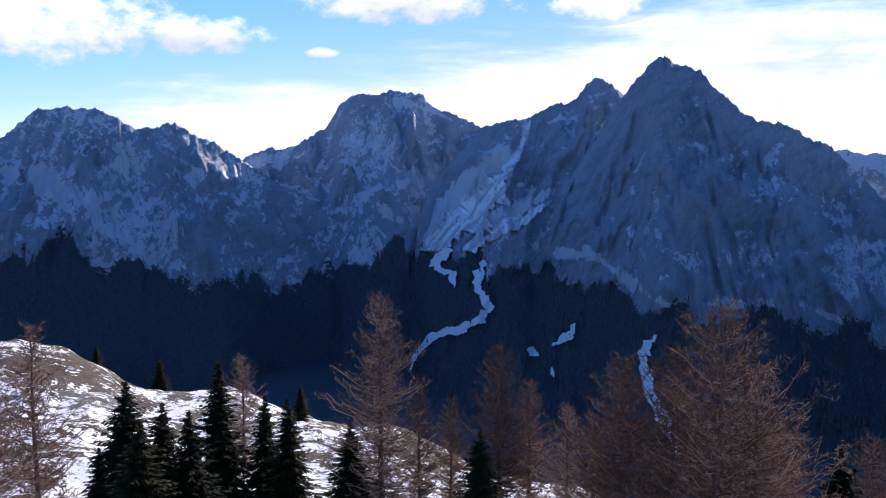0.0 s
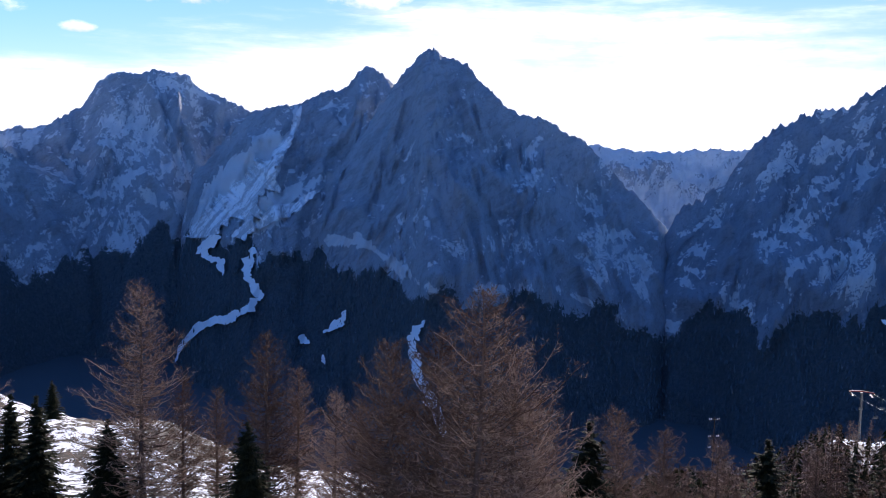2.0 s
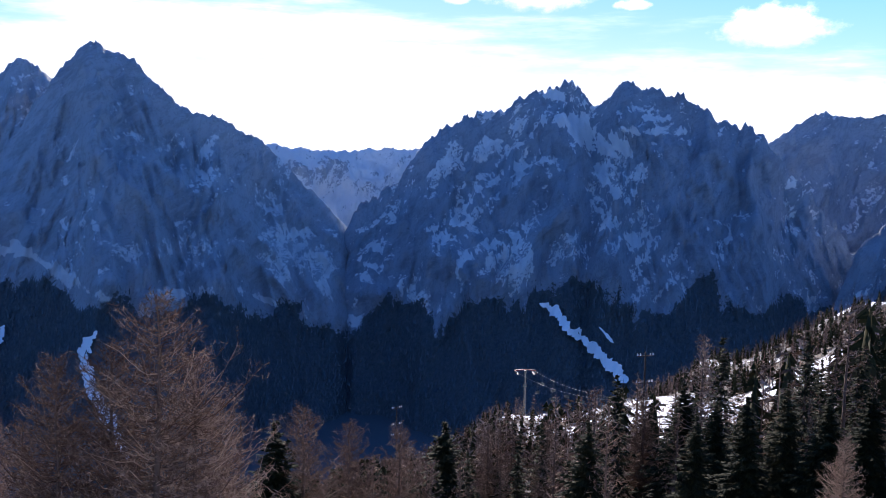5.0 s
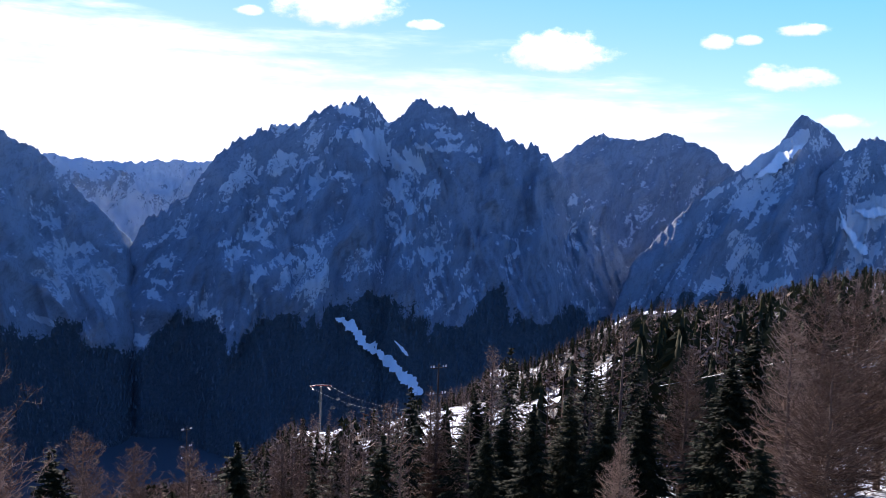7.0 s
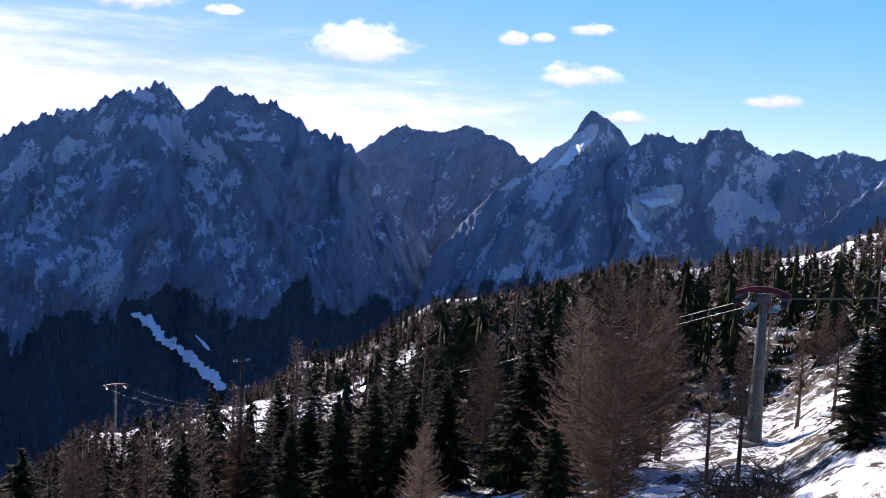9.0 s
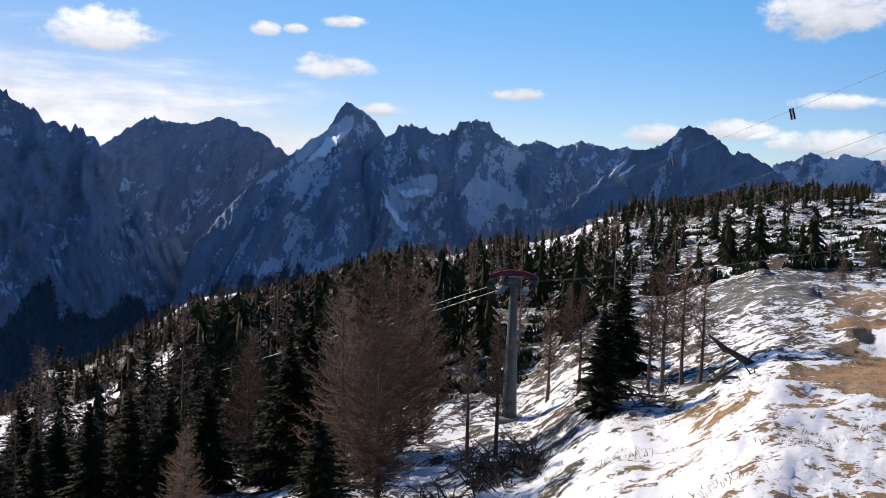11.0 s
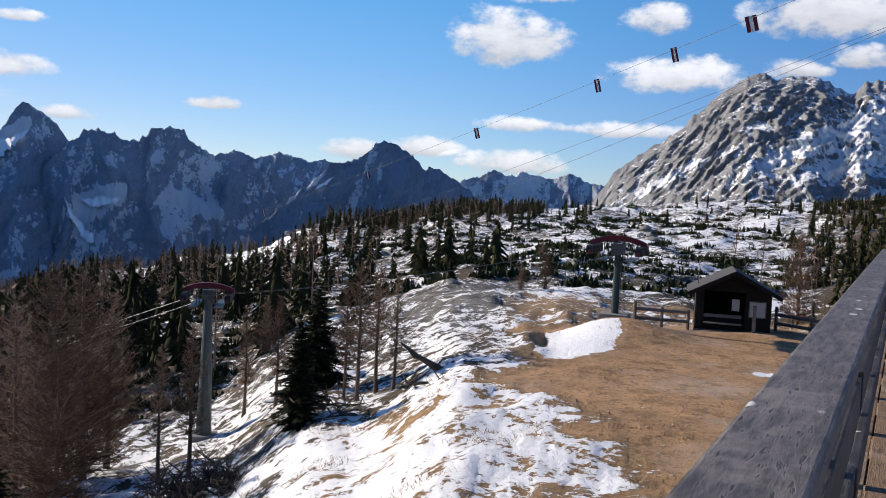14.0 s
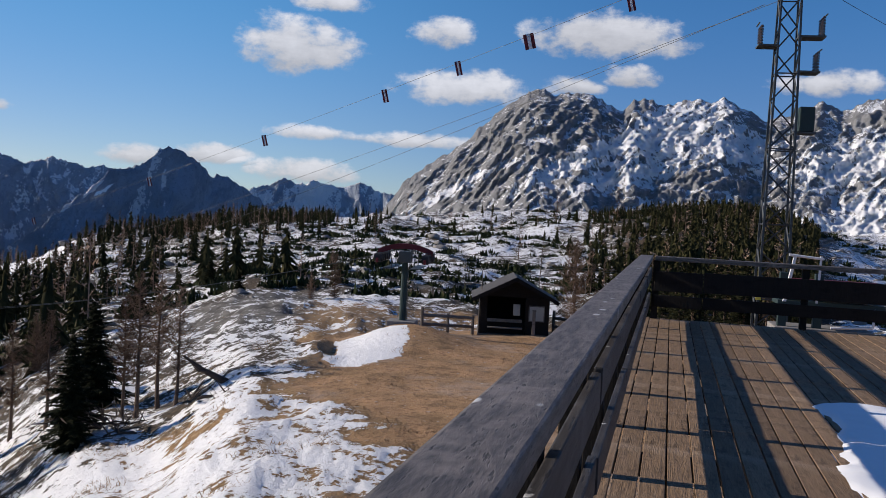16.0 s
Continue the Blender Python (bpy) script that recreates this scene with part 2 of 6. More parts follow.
def mat_ground():
    k = Mat("snowy_alpine_ground", 0.9)
    co = k.coord("Position")
    big = k.noise(co, 0.09, 5, 0.6)
    mid = k.noise(co, 0.7, 7, 0.66)
    fine = k.noise(co, 5.0, 6, 0.7)
    grit = k.noise(co, 26.0, 4, 0.7)
    grass = k.ramp(fine, [(0.3, (0.13, 0.078, 0.036)), (0.5, (0.31, 0.195, 0.095)), (0.72, (0.46, 0.33, 0.19))])
    earth = k.ramp(grit, [(0.3, (0.28, 0.155, 0.072)), (0.55, (0.50, 0.30, 0.15)), (0.75, (0.64, 0.47, 0.32))])
    rocks = k.ramp(mid, [(0.35, (0.06, 0.055, 0.05)), (0.65, (0.24, 0.23, 0.21))])
    straw = k.mix(k.step(big, 0.42, 0.58), grass, k.mix(k.step(fine, 0.45, 0.6), grass, rocks))
    heath = k.ramp(fine, [(0.32, (0.022, 0.02, 0.014)), (0.52, (0.07, 0.052, 0.034)), (0.72, (0.17, 0.125, 0.08))])
    heath = k.mix(k.step(big, 0.46, 0.6), heath, rocks)
    near_yard = k.step(k.math("ADD", k.attr("straw"), k.math("MULTIPLY", k.math("SUBTRACT", mid, 0.5), 1.2)), 0.35, 0.65)
    soil = k.mix(near_yard, heath, straw)
    yard = k.mix(k.step(mid, 0.35, 0.7), earth, grass)
    yard = k.mix(k.math("MULTIPLY", k.step(fine, 0.5, 0.64), 0.7), yard, (0.13, 0.068, 0.03))
    yard = k.mix(k.math("MULTIPLY", k.step(k.noise(co, 0.22, 5, 0.65), 0.5, 0.68), 0.55), yard, (0.40, 0.34, 0.285))
    yard = k.mix(k.math("MULTIPLY", k.step(k.noise(co, 1.4, 6, 0.7), 0.52, 0.64), 0.5), yard, (0.17, 0.095, 0.045))
    vor = k.node("ShaderNodeTexVoronoi")
    vor.inputs["Scale"].default_value = 3.2
    k.link(co, vor.inputs["Vector"])
    pebble = k.math("MULTIPLY", k.step(vor.outputs["Distance"], 0.20, 0.12), k.step(fine, 0.52, 0.56))
    yard = k.mix(pebble, yard, (0.50, 0.46, 0.42))
    worn = k.step(k.math("ADD", k.attr("gravel"), k.math("MULTIPLY", k.math("SUBTRACT", k.noise(co, 0.45, 7, 0.7), 0.5), 1.3)), 0.35, 0.65)
    soil = k.mix(worn, soil, yard)
    s = k.math("ADD", k.attr("snow"), k.math("MULTIPLY", k.math("SUBTRACT", mid, 0.5), 2.1))
    s = k.math("ADD", s, k.math("MULTIPLY", k.math("SUBTRACT", fine, 0.5), 1.2))
    tuft = k.noise(co, 1.9, 5, 0.7)
    s = k.math("ADD", s, k.math("MULTIPLY", k.math("SUBTRACT", tuft, 0.5), 1.5))
    snow = k.step(s, 0.46, 0.54)
    white = k.mix(k.step(fine, 0.3, 0.7), (0.80, 0.81, 0.83), (0.88, 0.89, 0.90))
    # valley woods: haze blue put in, kept darker for the trees' own shade
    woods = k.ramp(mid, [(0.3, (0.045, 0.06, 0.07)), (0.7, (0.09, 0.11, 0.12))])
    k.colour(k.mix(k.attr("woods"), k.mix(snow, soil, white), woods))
    h = k.math("ADD", k.math("MULTIPLY", snow, 0.7), k.math("ADD", k.math("MULTIPLY", fine, 0.7), k.math("MULTIPLY", grit, 0.25)))
    return k.bump(h, 0.9, 0.14).m


def mat_wood(name, dark, light, along=(1, 12, 12), rough=0.75, worn=None):
    k = Mat(name, rough)
    co = k.coord("Object", along)
    g = k.noise(co, 2.2, 6, 0.65)
    g2 = k.noise(co, 9.0, 4, 0.6)
    base = k.mix(g, dark, light)
    base = k.mix(k.math("MULTIPLY", k.step(g2, 0.5, 0.7), 0.5), base, tuple(v * 0.5 for v in dark))
    spot = k.noise(k.coord("Object"), 1.1, 5, 0.7)
    dirt = k.noise(k.coord("Object", (1, 2.5, 2.5)), 3.5, 7, 0.75)
    base = k.mix(k.math("MULTIPLY", k.step(dirt, 0.5, 0.66), 0.65), base, tuple(v * 0.45 for v in dark))
    base = k.mix(k.math("MULTIPLY", k.step(spot, 0.5, 0.72), 0.5), base, worn or tuple(v * 1.25 for v in light))
    rnd = k.math("MULTIPLY_ADD", k.random(), 0.5, 0.72)
    hs = k.node("ShaderNodeHueSaturation")
    k.link(base, hs.inputs["Color"])
    k.link(rnd, hs.inputs["Value"])
    k.colour(hs.outputs[0])
    return k.bump(k.math("ADD", g2, g), 0.7, 0.008).m


def mat_old_rail(name, dark, light, along):
    """Grey weathered plank with cracks along the grain and pale spots."""
    k = Mat(name, 0.5)
    co = k.coord("Object", along)
    g = k.noise(co, 2.0, 8, 0.7)
    crack = k.step(k.noise(co, 4.0, 4, 0.6), 0.58, 0.66)
    base = k.mix(k.step(g, 0.32, 0.68), dark, light)
    blot = k.noise(k.coord("Object"), 2.6, 6, 0.7)
    base = k.mix(k.math("MULTIPLY", k.step(blot, 0.5, 0.68), 0.6), base, tuple(v * 1.5 for v in light))
    base = k.mix(k.math("MULTIPLY", crack, 0.75), base, tuple(v * 0.3 for v in dark))
    v = k.node("ShaderNodeTexVoronoi")
    v.inputs["Scale"].default_value = 3.6
    k.link(k.coord("Object", (0.7, 1.6, 1)), v.inputs["Vector"])
    spot = k.math("MULTIPLY", k.step(v.outputs["Distance"], 0.13, 0.09), k.step(blot, 0.44, 0.5))
    base = k.mix(spot, base, (0.55, 0.55, 0.54))
    k.colour(base)
    return k.bump(k.math("SUBTRACT", g, k.math("MULTIPLY", crack, 0.8)), 0.6, 0.006).m


def mat_leaf(name, a, b, c):
    k = Mat(name, 0.9)
    k.b.inputs["Specular IOR Level"].default_value = 0.08
    r = k.math("ADD", k.math("MULTIPLY", k.island(), 0.6), k.math("MULTIPLY", k.random(), 0.4))
    k.colour(k.ramp(r, [(0.15, a), (0.5, b), (0.9, c)]))
    return k.m


def mat_plain(name, c, rough=0.6, metal=0.0, var=0.35, scale=3.0):
    k = Mat(name, rough, metal)
    n = k.noise(k.coord("Object"), scale, 6, 0.65)
    k.colour(k.mix(n, tuple(v * (1 - var) for v in c), tuple(min(1, v * (1 + var)) for v in c)))
    return k.bump(n, 0.2, 0.01).m


# distance haze is put into this rock colour: bluer and paler than M_ROCK_NEAR
M_ROCK = mat_mountain("haze_blue_limestone", (0.38, 0.425, 0.495), (0.50, 0.55, 0.615))
# farther peaks carry more of the haze blue in their base colour
M_ROCK_FAR = mat_mountain("deep_haze_limestone", (0.31, 0.36, 0.44), (0.41, 0.465, 0.55))
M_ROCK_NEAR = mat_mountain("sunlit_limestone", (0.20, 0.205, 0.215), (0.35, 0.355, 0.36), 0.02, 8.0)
M_GROUND = mat_ground()
M_SNOW = mat_plain("packed_snow", (0.86, 0.88, 0.90), 0.7, 0, 0.05, 0.05)
def mat_scree():
    k = Mat("snow_streaked_scree", 0.9)
    a = k.noise(k.turned((0, -41.3, 0), (1, 0.4, 0.12)), 0.05, 7, 0.7)
    b = k.noise(k.coord("Position"), 0.16, 5, 0.7)
    f = k.math("MULTIPLY", k.step(k.math("ADD", a, k.math("MULTIPLY", b, 0.5)), 0.70, 0.82), 0.8)
    k.colour(k.mix(f, (0.86, 0.88, 0.90), (0.36, 0.38, 0.41)))
    return k.bump(a, 0.6, 6.0).m


M_SCREE = mat_scree()
M_BARK = mat_plain("larch_bark", (0.115, 0.08, 0.06), 0.9, 0, 0.5, 6)
M_TWIG = mat_leaf("larch_twigs", (0.07, 0.042, 0.027), (0.15, 0.094, 0.062), (0.40, 0.29, 0.21))
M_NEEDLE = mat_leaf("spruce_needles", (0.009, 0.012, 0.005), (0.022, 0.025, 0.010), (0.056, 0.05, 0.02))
# haze mixed into these conifer colours, paler and bluer than spruce_needles
M_FARWOOD = mat_leaf("hazy_far_conifers", (0.06, 0.08, 0.098), (0.085, 0.11, 0.125), (0.12, 0.145, 0.155))
M_SHRUB = mat_leaf("dwarf_pine", (0.012, 0.02, 0.008), (0.03, 0.04, 0.016), (0.075, 0.06, 0.03))
M_STONE = mat_plain("boulder_stone", (0.22, 0.21, 0.20), 0.9, 0, 0.4, 2.0)
M_DECK = mat_wood("weathered_deck_board", (0.10, 0.064, 0.037), (0.36, 0.245, 0.148), (1.2, 18, 18), 0.8, (0.46, 0.36, 0.26))
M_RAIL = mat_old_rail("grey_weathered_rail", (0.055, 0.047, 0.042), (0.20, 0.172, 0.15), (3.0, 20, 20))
# cap wood darkened: shade of the inner faces put into the colour
M_RAILSIDE = mat_old_rail("shaded_weathered_side_board", (0.03, 0.027, 0.026), (0.075, 0.07, 0.068), (1.0, 15, 15))
M_DARKWOOD = mat_wood("dark_stained_timber", (0.008, 0.006, 0.005), (0.022, 0.016, 0.012), (12, 12, 1.2), 0.8)
M_GREYWOOD = mat_wood("grey_timber", (0.10, 0.085, 0.07), (0.24, 0.20, 0.17), (12, 12, 1.2), 0.8)
M_STEEL = mat_plain("galvanised_steel", (0.08, 0.085, 0.085), 0.5, 0.5, 0.3, 2)
M_GREENSTEEL = mat_plain("grey_green_painted_steel", (0.028, 0.048, 0.048), 0.55, 0.2, 0.3, 2)
# paler than M_STEEL: sunlight on the long rope span put into the colour
M_ROPE = mat_plain("sunlit_steel_rope", (0.22, 0.22, 0.215), 0.4, 0.3, 0.1, 2)
M_MAST = mat_plain("pale_grey_green_steel", (0.07, 0.088, 0.088), 0.6, 0.1, 0.25, 1.2)
M_STRAW = mat_leaf("dry_grass", (0.18, 0.11, 0.055), (0.34, 0.22, 0.12), (0.5, 0.37, 0.22))
M_DEADWOOD = mat_plain("grey_dead_wood", (0.06, 0.046, 0.037), 0.9, 0, 0.5, 5)
M_YELLOW = mat_plain("yellow_sign", (0.75, 0.62, 0.10), 0.5, 0, 0.1, 3)
M_RED = mat_plain("faded_red_paint", (0.12, 0.017, 0.022), 0.6, 0, 0.3, 3)
M_WHITE = mat_plain("white_paint", (0.72, 0.72, 0.72), 0.6, 0, 0.1, 3)
M_BLACK = mat_plain("black_rubber", (0.02, 0.02, 0.022), 0.6, 0, 0.3, 3)
M_PAPER = mat_plain("pale_notice", (0.45, 0.42, 0.36), 0.7, 0, 0.2, 5)
M_CERAMIC = mat_plain("brown_insulator_ceramic", (0.06, 0.05, 0.05), 0.25, 0, 0.2, 3)
M_ROOF = mat_plain("weathered_shingle", (0.075, 0.07, 0.068), 0.75, 0, 0.35, 4)


# ---- noise on arrays ----
def lattice(ix, iy, seed):
    h = (ix.astype(np.int64) * 374761393 + iy.astype(np.int64) * 668265263 + seed * 974711) & 0xFFFFFFFF
    h = ((h ^ (h >> 13)) * 1274126177) & 0xFFFFFFFF
    return ((h ^ (h >> 16)) & 0xFFFF) / 65535.0


def vnoise(x, y, seed=0):
    ix, iy = np.floor(x), np.floor(y)
    fx, fy = x - ix, y - iy
    fx, fy = fx * fx * (3 - 2 * fx), fy * fy * (3 - 2 * fy)
    a, b = lattice(ix, iy, seed), lattice(ix + 1, iy, seed)
    c, d = lattice(ix, iy + 1, seed), lattice(ix + 1, iy + 1, seed)
    return (a + (b - a) * fx) * (1 - fy) + (c + (d - c) * fx) * fy - 0.5


def fbm(x, y, seed=0, octaves=5, gain=0.5):
    out, amp = 0, 1.0
    for o in range(octaves):
        out = out + amp * vnoise(x, y, seed + 17 * o)
        x, y, amp = x * 2.03 + 5.1, y * 2.03 - 3.7, amp * gain
    return out


def ridged(x, y, seed=0, octaves=5, gain=0.55):
    out, amp = 0, 1.0
    for o in range(octaves):
        out = out + amp * (0.5 - 2 * np.abs(vnoise(x, y, seed + 31 * o)))
        x, y, amp = x * 2.07 + 1.3, y * 2.07 + 8.9, amp * gain
    return out


def gnoise(x, y, seed=0):
    """Gradient noise, about -0.7 to 0.7."""
    ix, iy = np.floor(x), np.floor(y)
    fx, fy = x - ix, y - iy
    ux, uy = fx ** 3 * (fx * (fx * 6 - 15) + 10), fy ** 3 * (fy * (fy * 6 - 15) + 10)

    def corner(dx, dy):
        a = lattice(ix + dx, iy + dy, seed) * 2 * math.pi
        return np.cos(a) * (fx - dx) + np.sin(a) * (fy - dy)
    a = corner(0, 0) * (1 - ux) + corner(1, 0) * ux
    b = corner(0, 1) * (1 - ux) + corner(1, 1) * ux
    return a * (1 - uy) + b * uy


def crests(x, y, seed=0, octaves=6, gain=0.52):
    """Sharp crests with smaller crests on their flanks, about -0.5 to 0.7."""
    out, amp, w = 0, 1.0, 1.0
    for o in range(octaves):
        n = np.clip(1 - 2.1 * np.abs(gnoise(x, y, seed + 13 * o)), 0, 1) ** 1.6
        out = out + amp * w * n
        w = np.clip(0.25 + 1.2 * n, 0, 1)
        x, y, amp = 1.93 * x + 0.31 * y + 7.7, 1.93 * y - 0.31 * x + 3.1, amp * gain
    return out - 0.75


def rolling(x, y, seed=0, octaves=5, gain=0.55):
    out, amp = 0, 1.0
    for o in range(octaves):
        out = out + amp * gnoise(x, y, seed + 19 * o)
        x, y, amp = 2.03 * x + 5.3, 2.03 * y + 1.9, amp * gain
    return out


def sstep(x, lo, hi):
    t = np.clip((x - lo) / (hi - lo), 0, 1)
    return t * t * (3 - 2 * t)


# ---- mesh helpers ----
def grid_object(name, X, Y, Z, material, attrs=None, wrap=False, parent=None):
    """A sheet of quads over arrays of the same shape."""
    n, m = X.shape
    me = bpy.data.meshes.new(name)
    co = np.stack([X, Y, Z], -1).reshape(-1, 3).astype(np.float32)
    i, j = np.meshgrid(np.arange(n if wrap else n - 1), np.arange(m - 1), indexing="ij")
    i2 = (i + 1) % n
    q = np.stack([i * m + j, i2 * m + j, i2 * m + j + 1, i * m + j + 1], -1).reshape(-1, 4)
    me.vertices.add(len(co))
    me.vertices.foreach_set("co", co.ravel())
    me.loops.add(q.size)
    me.loops.foreach_set("vertex_index", q.ravel().astype(np.int32))
    me.polygons.add(len(q))
    me.polygons.foreach_set("loop_start", (np.arange(len(q)) * 4).astype(np.int32))
    me.polygons.foreach_set("use_smooth", np.ones(len(q), bool))
    for key, val in (attrs or {}).items():
        at = me.attributes.new(key, "FLOAT", "POINT")
        at.data.foreach_set("value", np.asarray(val, np.float32).ravel())
    me.update(calc_edges=True)
    me.validate()
    me.materials.append(material)
    ob = new(name, me)
    ob.parent = parent
    return ob


def soup_mesh(name, verts, faces, material, smooth=False):
    """A mesh out of an (n, 3) array and an (m, 3) array of triangles."""
    me = bpy.data.meshes.new(name)
    verts = np.asarray(verts, np.float32)
    faces = np.asarray(faces, np.int32)
    me.vertices.add(len(verts))
    me.vertices.foreach_set("co", verts.ravel())
    me.loops.add(faces.size)
    me.loops.foreach_set("vertex_index", faces.ravel())
    me.polygons.add(len(faces))
    me.polygons.foreach_set("loop_start", (np.arange(len(faces)) * 3).astype(np.int32))
    if smooth:
        me.polygons.foreach_set("use_smooth", np.ones(len(faces), bool))
    me.update(calc_edges=True)
    me.materials.append(material)
    return me


def thing(name, label, category, m=None, group="", kind=""):
    ob = new(name)
    ob.empty_display_size = 0.2
    if m is not None:
        ob.matrix_world = m
    return tagged(ob, label, category, group, kind)


def part(name, bm, material, parent, label=""):
    me = bpy.data.meshes.new(name)
    bm.to_mesh(me)
    bm.free()
    me.materials.append(material)
    ob = new(name, me)
    ob.parent = parent
    if label:
        ob["label"] = label
    return ob


def part_mesh(name, me, parent, label=""):
    ob = new(name, me)
    ob.parent = parent
    if label:
        ob["label"] = label
    return ob


def box(bm, sx, sy, sz, x=0, y=0, z=0, bevel=0.0, rot=(0, 0, 0)):
    """A bevelled box of that size about a centre, added to bm."""
    r = bmesh.ops.create_cube(bm, size=1.0)
    vs = r["verts"]
    bmesh.ops.scale(bm, vec=(sx, sy, sz), verts=vs)
    if bevel:
        es = {e for v in vs for e in v.link_edges}
        r2 = bmesh.ops.bevel(bm, geom=list(es), offset=bevel, segments=2, affect="EDGES", profile=0.6)
        vs = list({v for f in r2["faces"] for v in f.verts} | {v for v in vs if v.is_valid})
    bmesh.ops.transform(bm, matrix=pose(x, y, z, *rot), verts=vs)
    return bm


def boxed(*args, **kw):
    return box(bmesh.new(), *args, **kw)


def rod(bm, p, q, r0, r1=None, sides=8):
    """A tapered rod from p to q."""
    p, q = Vector(p), Vector(q)
    r1 = r0 if r1 is None else r1
    res = bmesh.ops.create_cone(bm, cap_ends=True, segments=sides, radius1=r0, radius2=r1, depth=(q - p).length)
    turn = (q - p).to_track_quat("Z", "Y").to_matrix().to_4x4()
    bmesh.ops.transform(bm, matrix=Matrix.Translation((p + q) / 2) @ turn, verts=res["verts"])
    return bm


def rodded(*args, **kw):
    return rod(bmesh.new(), *args, **kw)


def polar(az, r, z=0.0):
    a = radians(az)
    return Vector((r * math.sin(a), r * math.cos(a), z))


# ---- mountains ----
TREELINE_AZ = [-35, -25, -18, -12, -7, -3, 4, 10, 13, 20, 27, 33, 37, 40, 45, 50, 55, 60, 66, 72, 80, 90, 140]
TREELINE_EL = [-5, -4.5, -6.6, -7.2, -6.6, -5.6, -6.2, -8, -9, -9.3, -10.9, -10.2, -8.6, -8.2, -9.2, -8.8, -8.6, -7, -6, -5.4, -4.6, -4, -3]


MOUNTAINS = []


class Mountain:
    """A mountain between a ridge line of summits and cols (bearing, angle of height) and its foot."""

    def __init__(self, label, ridge, dist, slope, z_foot, seed, power=1.15, amp=60, unit=1.0, lean=None, step=0.09, rows=118, skew=0.0,
                 jag=12.0, snow=0.0, fields=(), material=None, bend=0.0, woods=0.0, ends=True):
        ridge = list(ridge)
        if ends:
            ridge = [(ridge[0][0] - 2.5, -13.0)] + ridge + [(ridge[-1][0] + 2.5, -13.0)]
        self.r = np.array(ridge, float)
        az = np.arange(self.r[0, 0], self.r[-1, 0] + step, step)
        el = np.interp(az, self.r[:, 0], self.r[:, 1])
        el = 0.5 * el + 0.25 * (np.interp(az - 0.1, self.r[:, 0], self.r[:, 1]) + np.interp(az + 0.1, self.r[:, 0], self.r[:, 1]))
        mid = (az[0] + az[-1]) / 2
        D = dist + skew * (az - mid) / (az[-1] - mid) + bend * ((az - mid) / (az[-1] - mid)) ** 2 + 120 * unit * fbm(az * 0.22, az * 0, seed, 3)
        zr = D * np.tan(np.radians(el))
        k = az * math.pi / 180 * dist
        smooth_ridge = zr
        zr = zr + jag * (ridged(k * 0.011, k * 0, seed + 3, 3) + 0.9 * ridged(k * 0.045, k * 0, seed + 4, 2) + 0.35 * ridged(k * 0.13, k * 0, seed + 6, 2))
        teeth = zr - smooth_ridge
        tall = np.clip(smooth_ridge - z_foot, 60, None)
        pad = np.pad(tall, 20, mode='edge')
        spread = np.convolve(pad, np.hanning(41) / np.hanning(41).sum(), mode='valid')
        F = D - spread / math.tan(radians(slope)) * (1 + 0.12 * fbm(az * 0.3, az * 0, seed + 5, 3))
        v = np.concatenate([[-0.35, -0.16, -0.06, -0.02], np.linspace(0, 1, rows) ** 1.1])
        A, V = np.meshgrid(az, v, indexing="ij")
        Vp = np.clip(V, 0, 1)
        R = D[:, None] + (F - D)[:, None] * V
        g = 1 - (1 - Vp) ** power
        Z = smooth_ridge[:, None] + teeth[:, None] * np.exp(-Vp / 0.05) - tall[:, None] * g
        Z = np.where(V < 0, zr[:, None] + V * 1300, Z)
        s = A * math.pi / 180 * dist
        env = np.clip(Vp / 0.10, 0, 1) * (0.3 + 0.7 * np.clip((1 - Vp) / 0.6, 0, 1)) * np.clip(tall / (0.7 * tall.max()), 0, 1)[:, None]
        E0 = np.degrees(np.arctan2(Z, R))
        tl = np.interp(A, TREELINE_AZ, TREELINE_EL) + 1.2 * fbm(A * 0.5, E0 * 0.5, seed + 21, 6, 0.65) + 1.9 * rolling(s / unit / 150 + 0.3 * (D[:, None] - R) / unit / 150, (D[:, None] - R) / unit / 600, seed + 22, 4, 0.6) + woods
        env = env * (1 - 0.55 * sstep(tl - E0, -0.6, 1.2))
        out = (D[:, None] - R) / unit
        sm = s / unit
        warp = 150 * rolling(sm / 430, out / 430, seed + 41, 3)
        lean = ((seed * 37) % 10 - 4.5) * 0.09 if lean is None else lean
        main = crests((sm + lean * out + warp) / 330, (out - 0.3 * sm) / 560 + warp / 700, seed + 7, 7, 0.56)
        strata = crests((sm * 0.8 + out * 0.6 + 0.5 * warp) / 230, (out * 0.8 - sm * 0.6) / 480, seed + 8, 6, 0.56)
        crag = crests((sm + 0.5 * warp) / 75, out / 120, seed + 11, 4, 0.6)
        chips = rolling((sm + 0.4 * warp) / 40, out / 34, seed + 10, 3, 0.62)
        gully = main + 0.4 * strata + 0.25 * crag
        rel = 1.2 * main + 0.55 * strata + 0.3 * crag + 0.14 * chips
        push = env * amp * (rel - 0.6 * (1 - sstep(Vp, 0.1, 0.4)))
        R = R - 0.9 * push
        Z = Z + 0.35 * push
        a = np.radians(A)
        X, Y = R * np.sin(a), R * np.cos(a)
        E = np.degrees(np.arctan2(Z, R))
        # slope from the sheet itself
        P = np.stack([X, Y, Z], -1)
        du, dv = np.gradient(P, axis=0), np.gradient(P, axis=1)
        nrm = np.cross(du, dv)
        nrm /= np.linalg.norm(nrm, axis=-1, keepdims=True) + 1e-9
        flat = np.abs(nrm[..., 2])
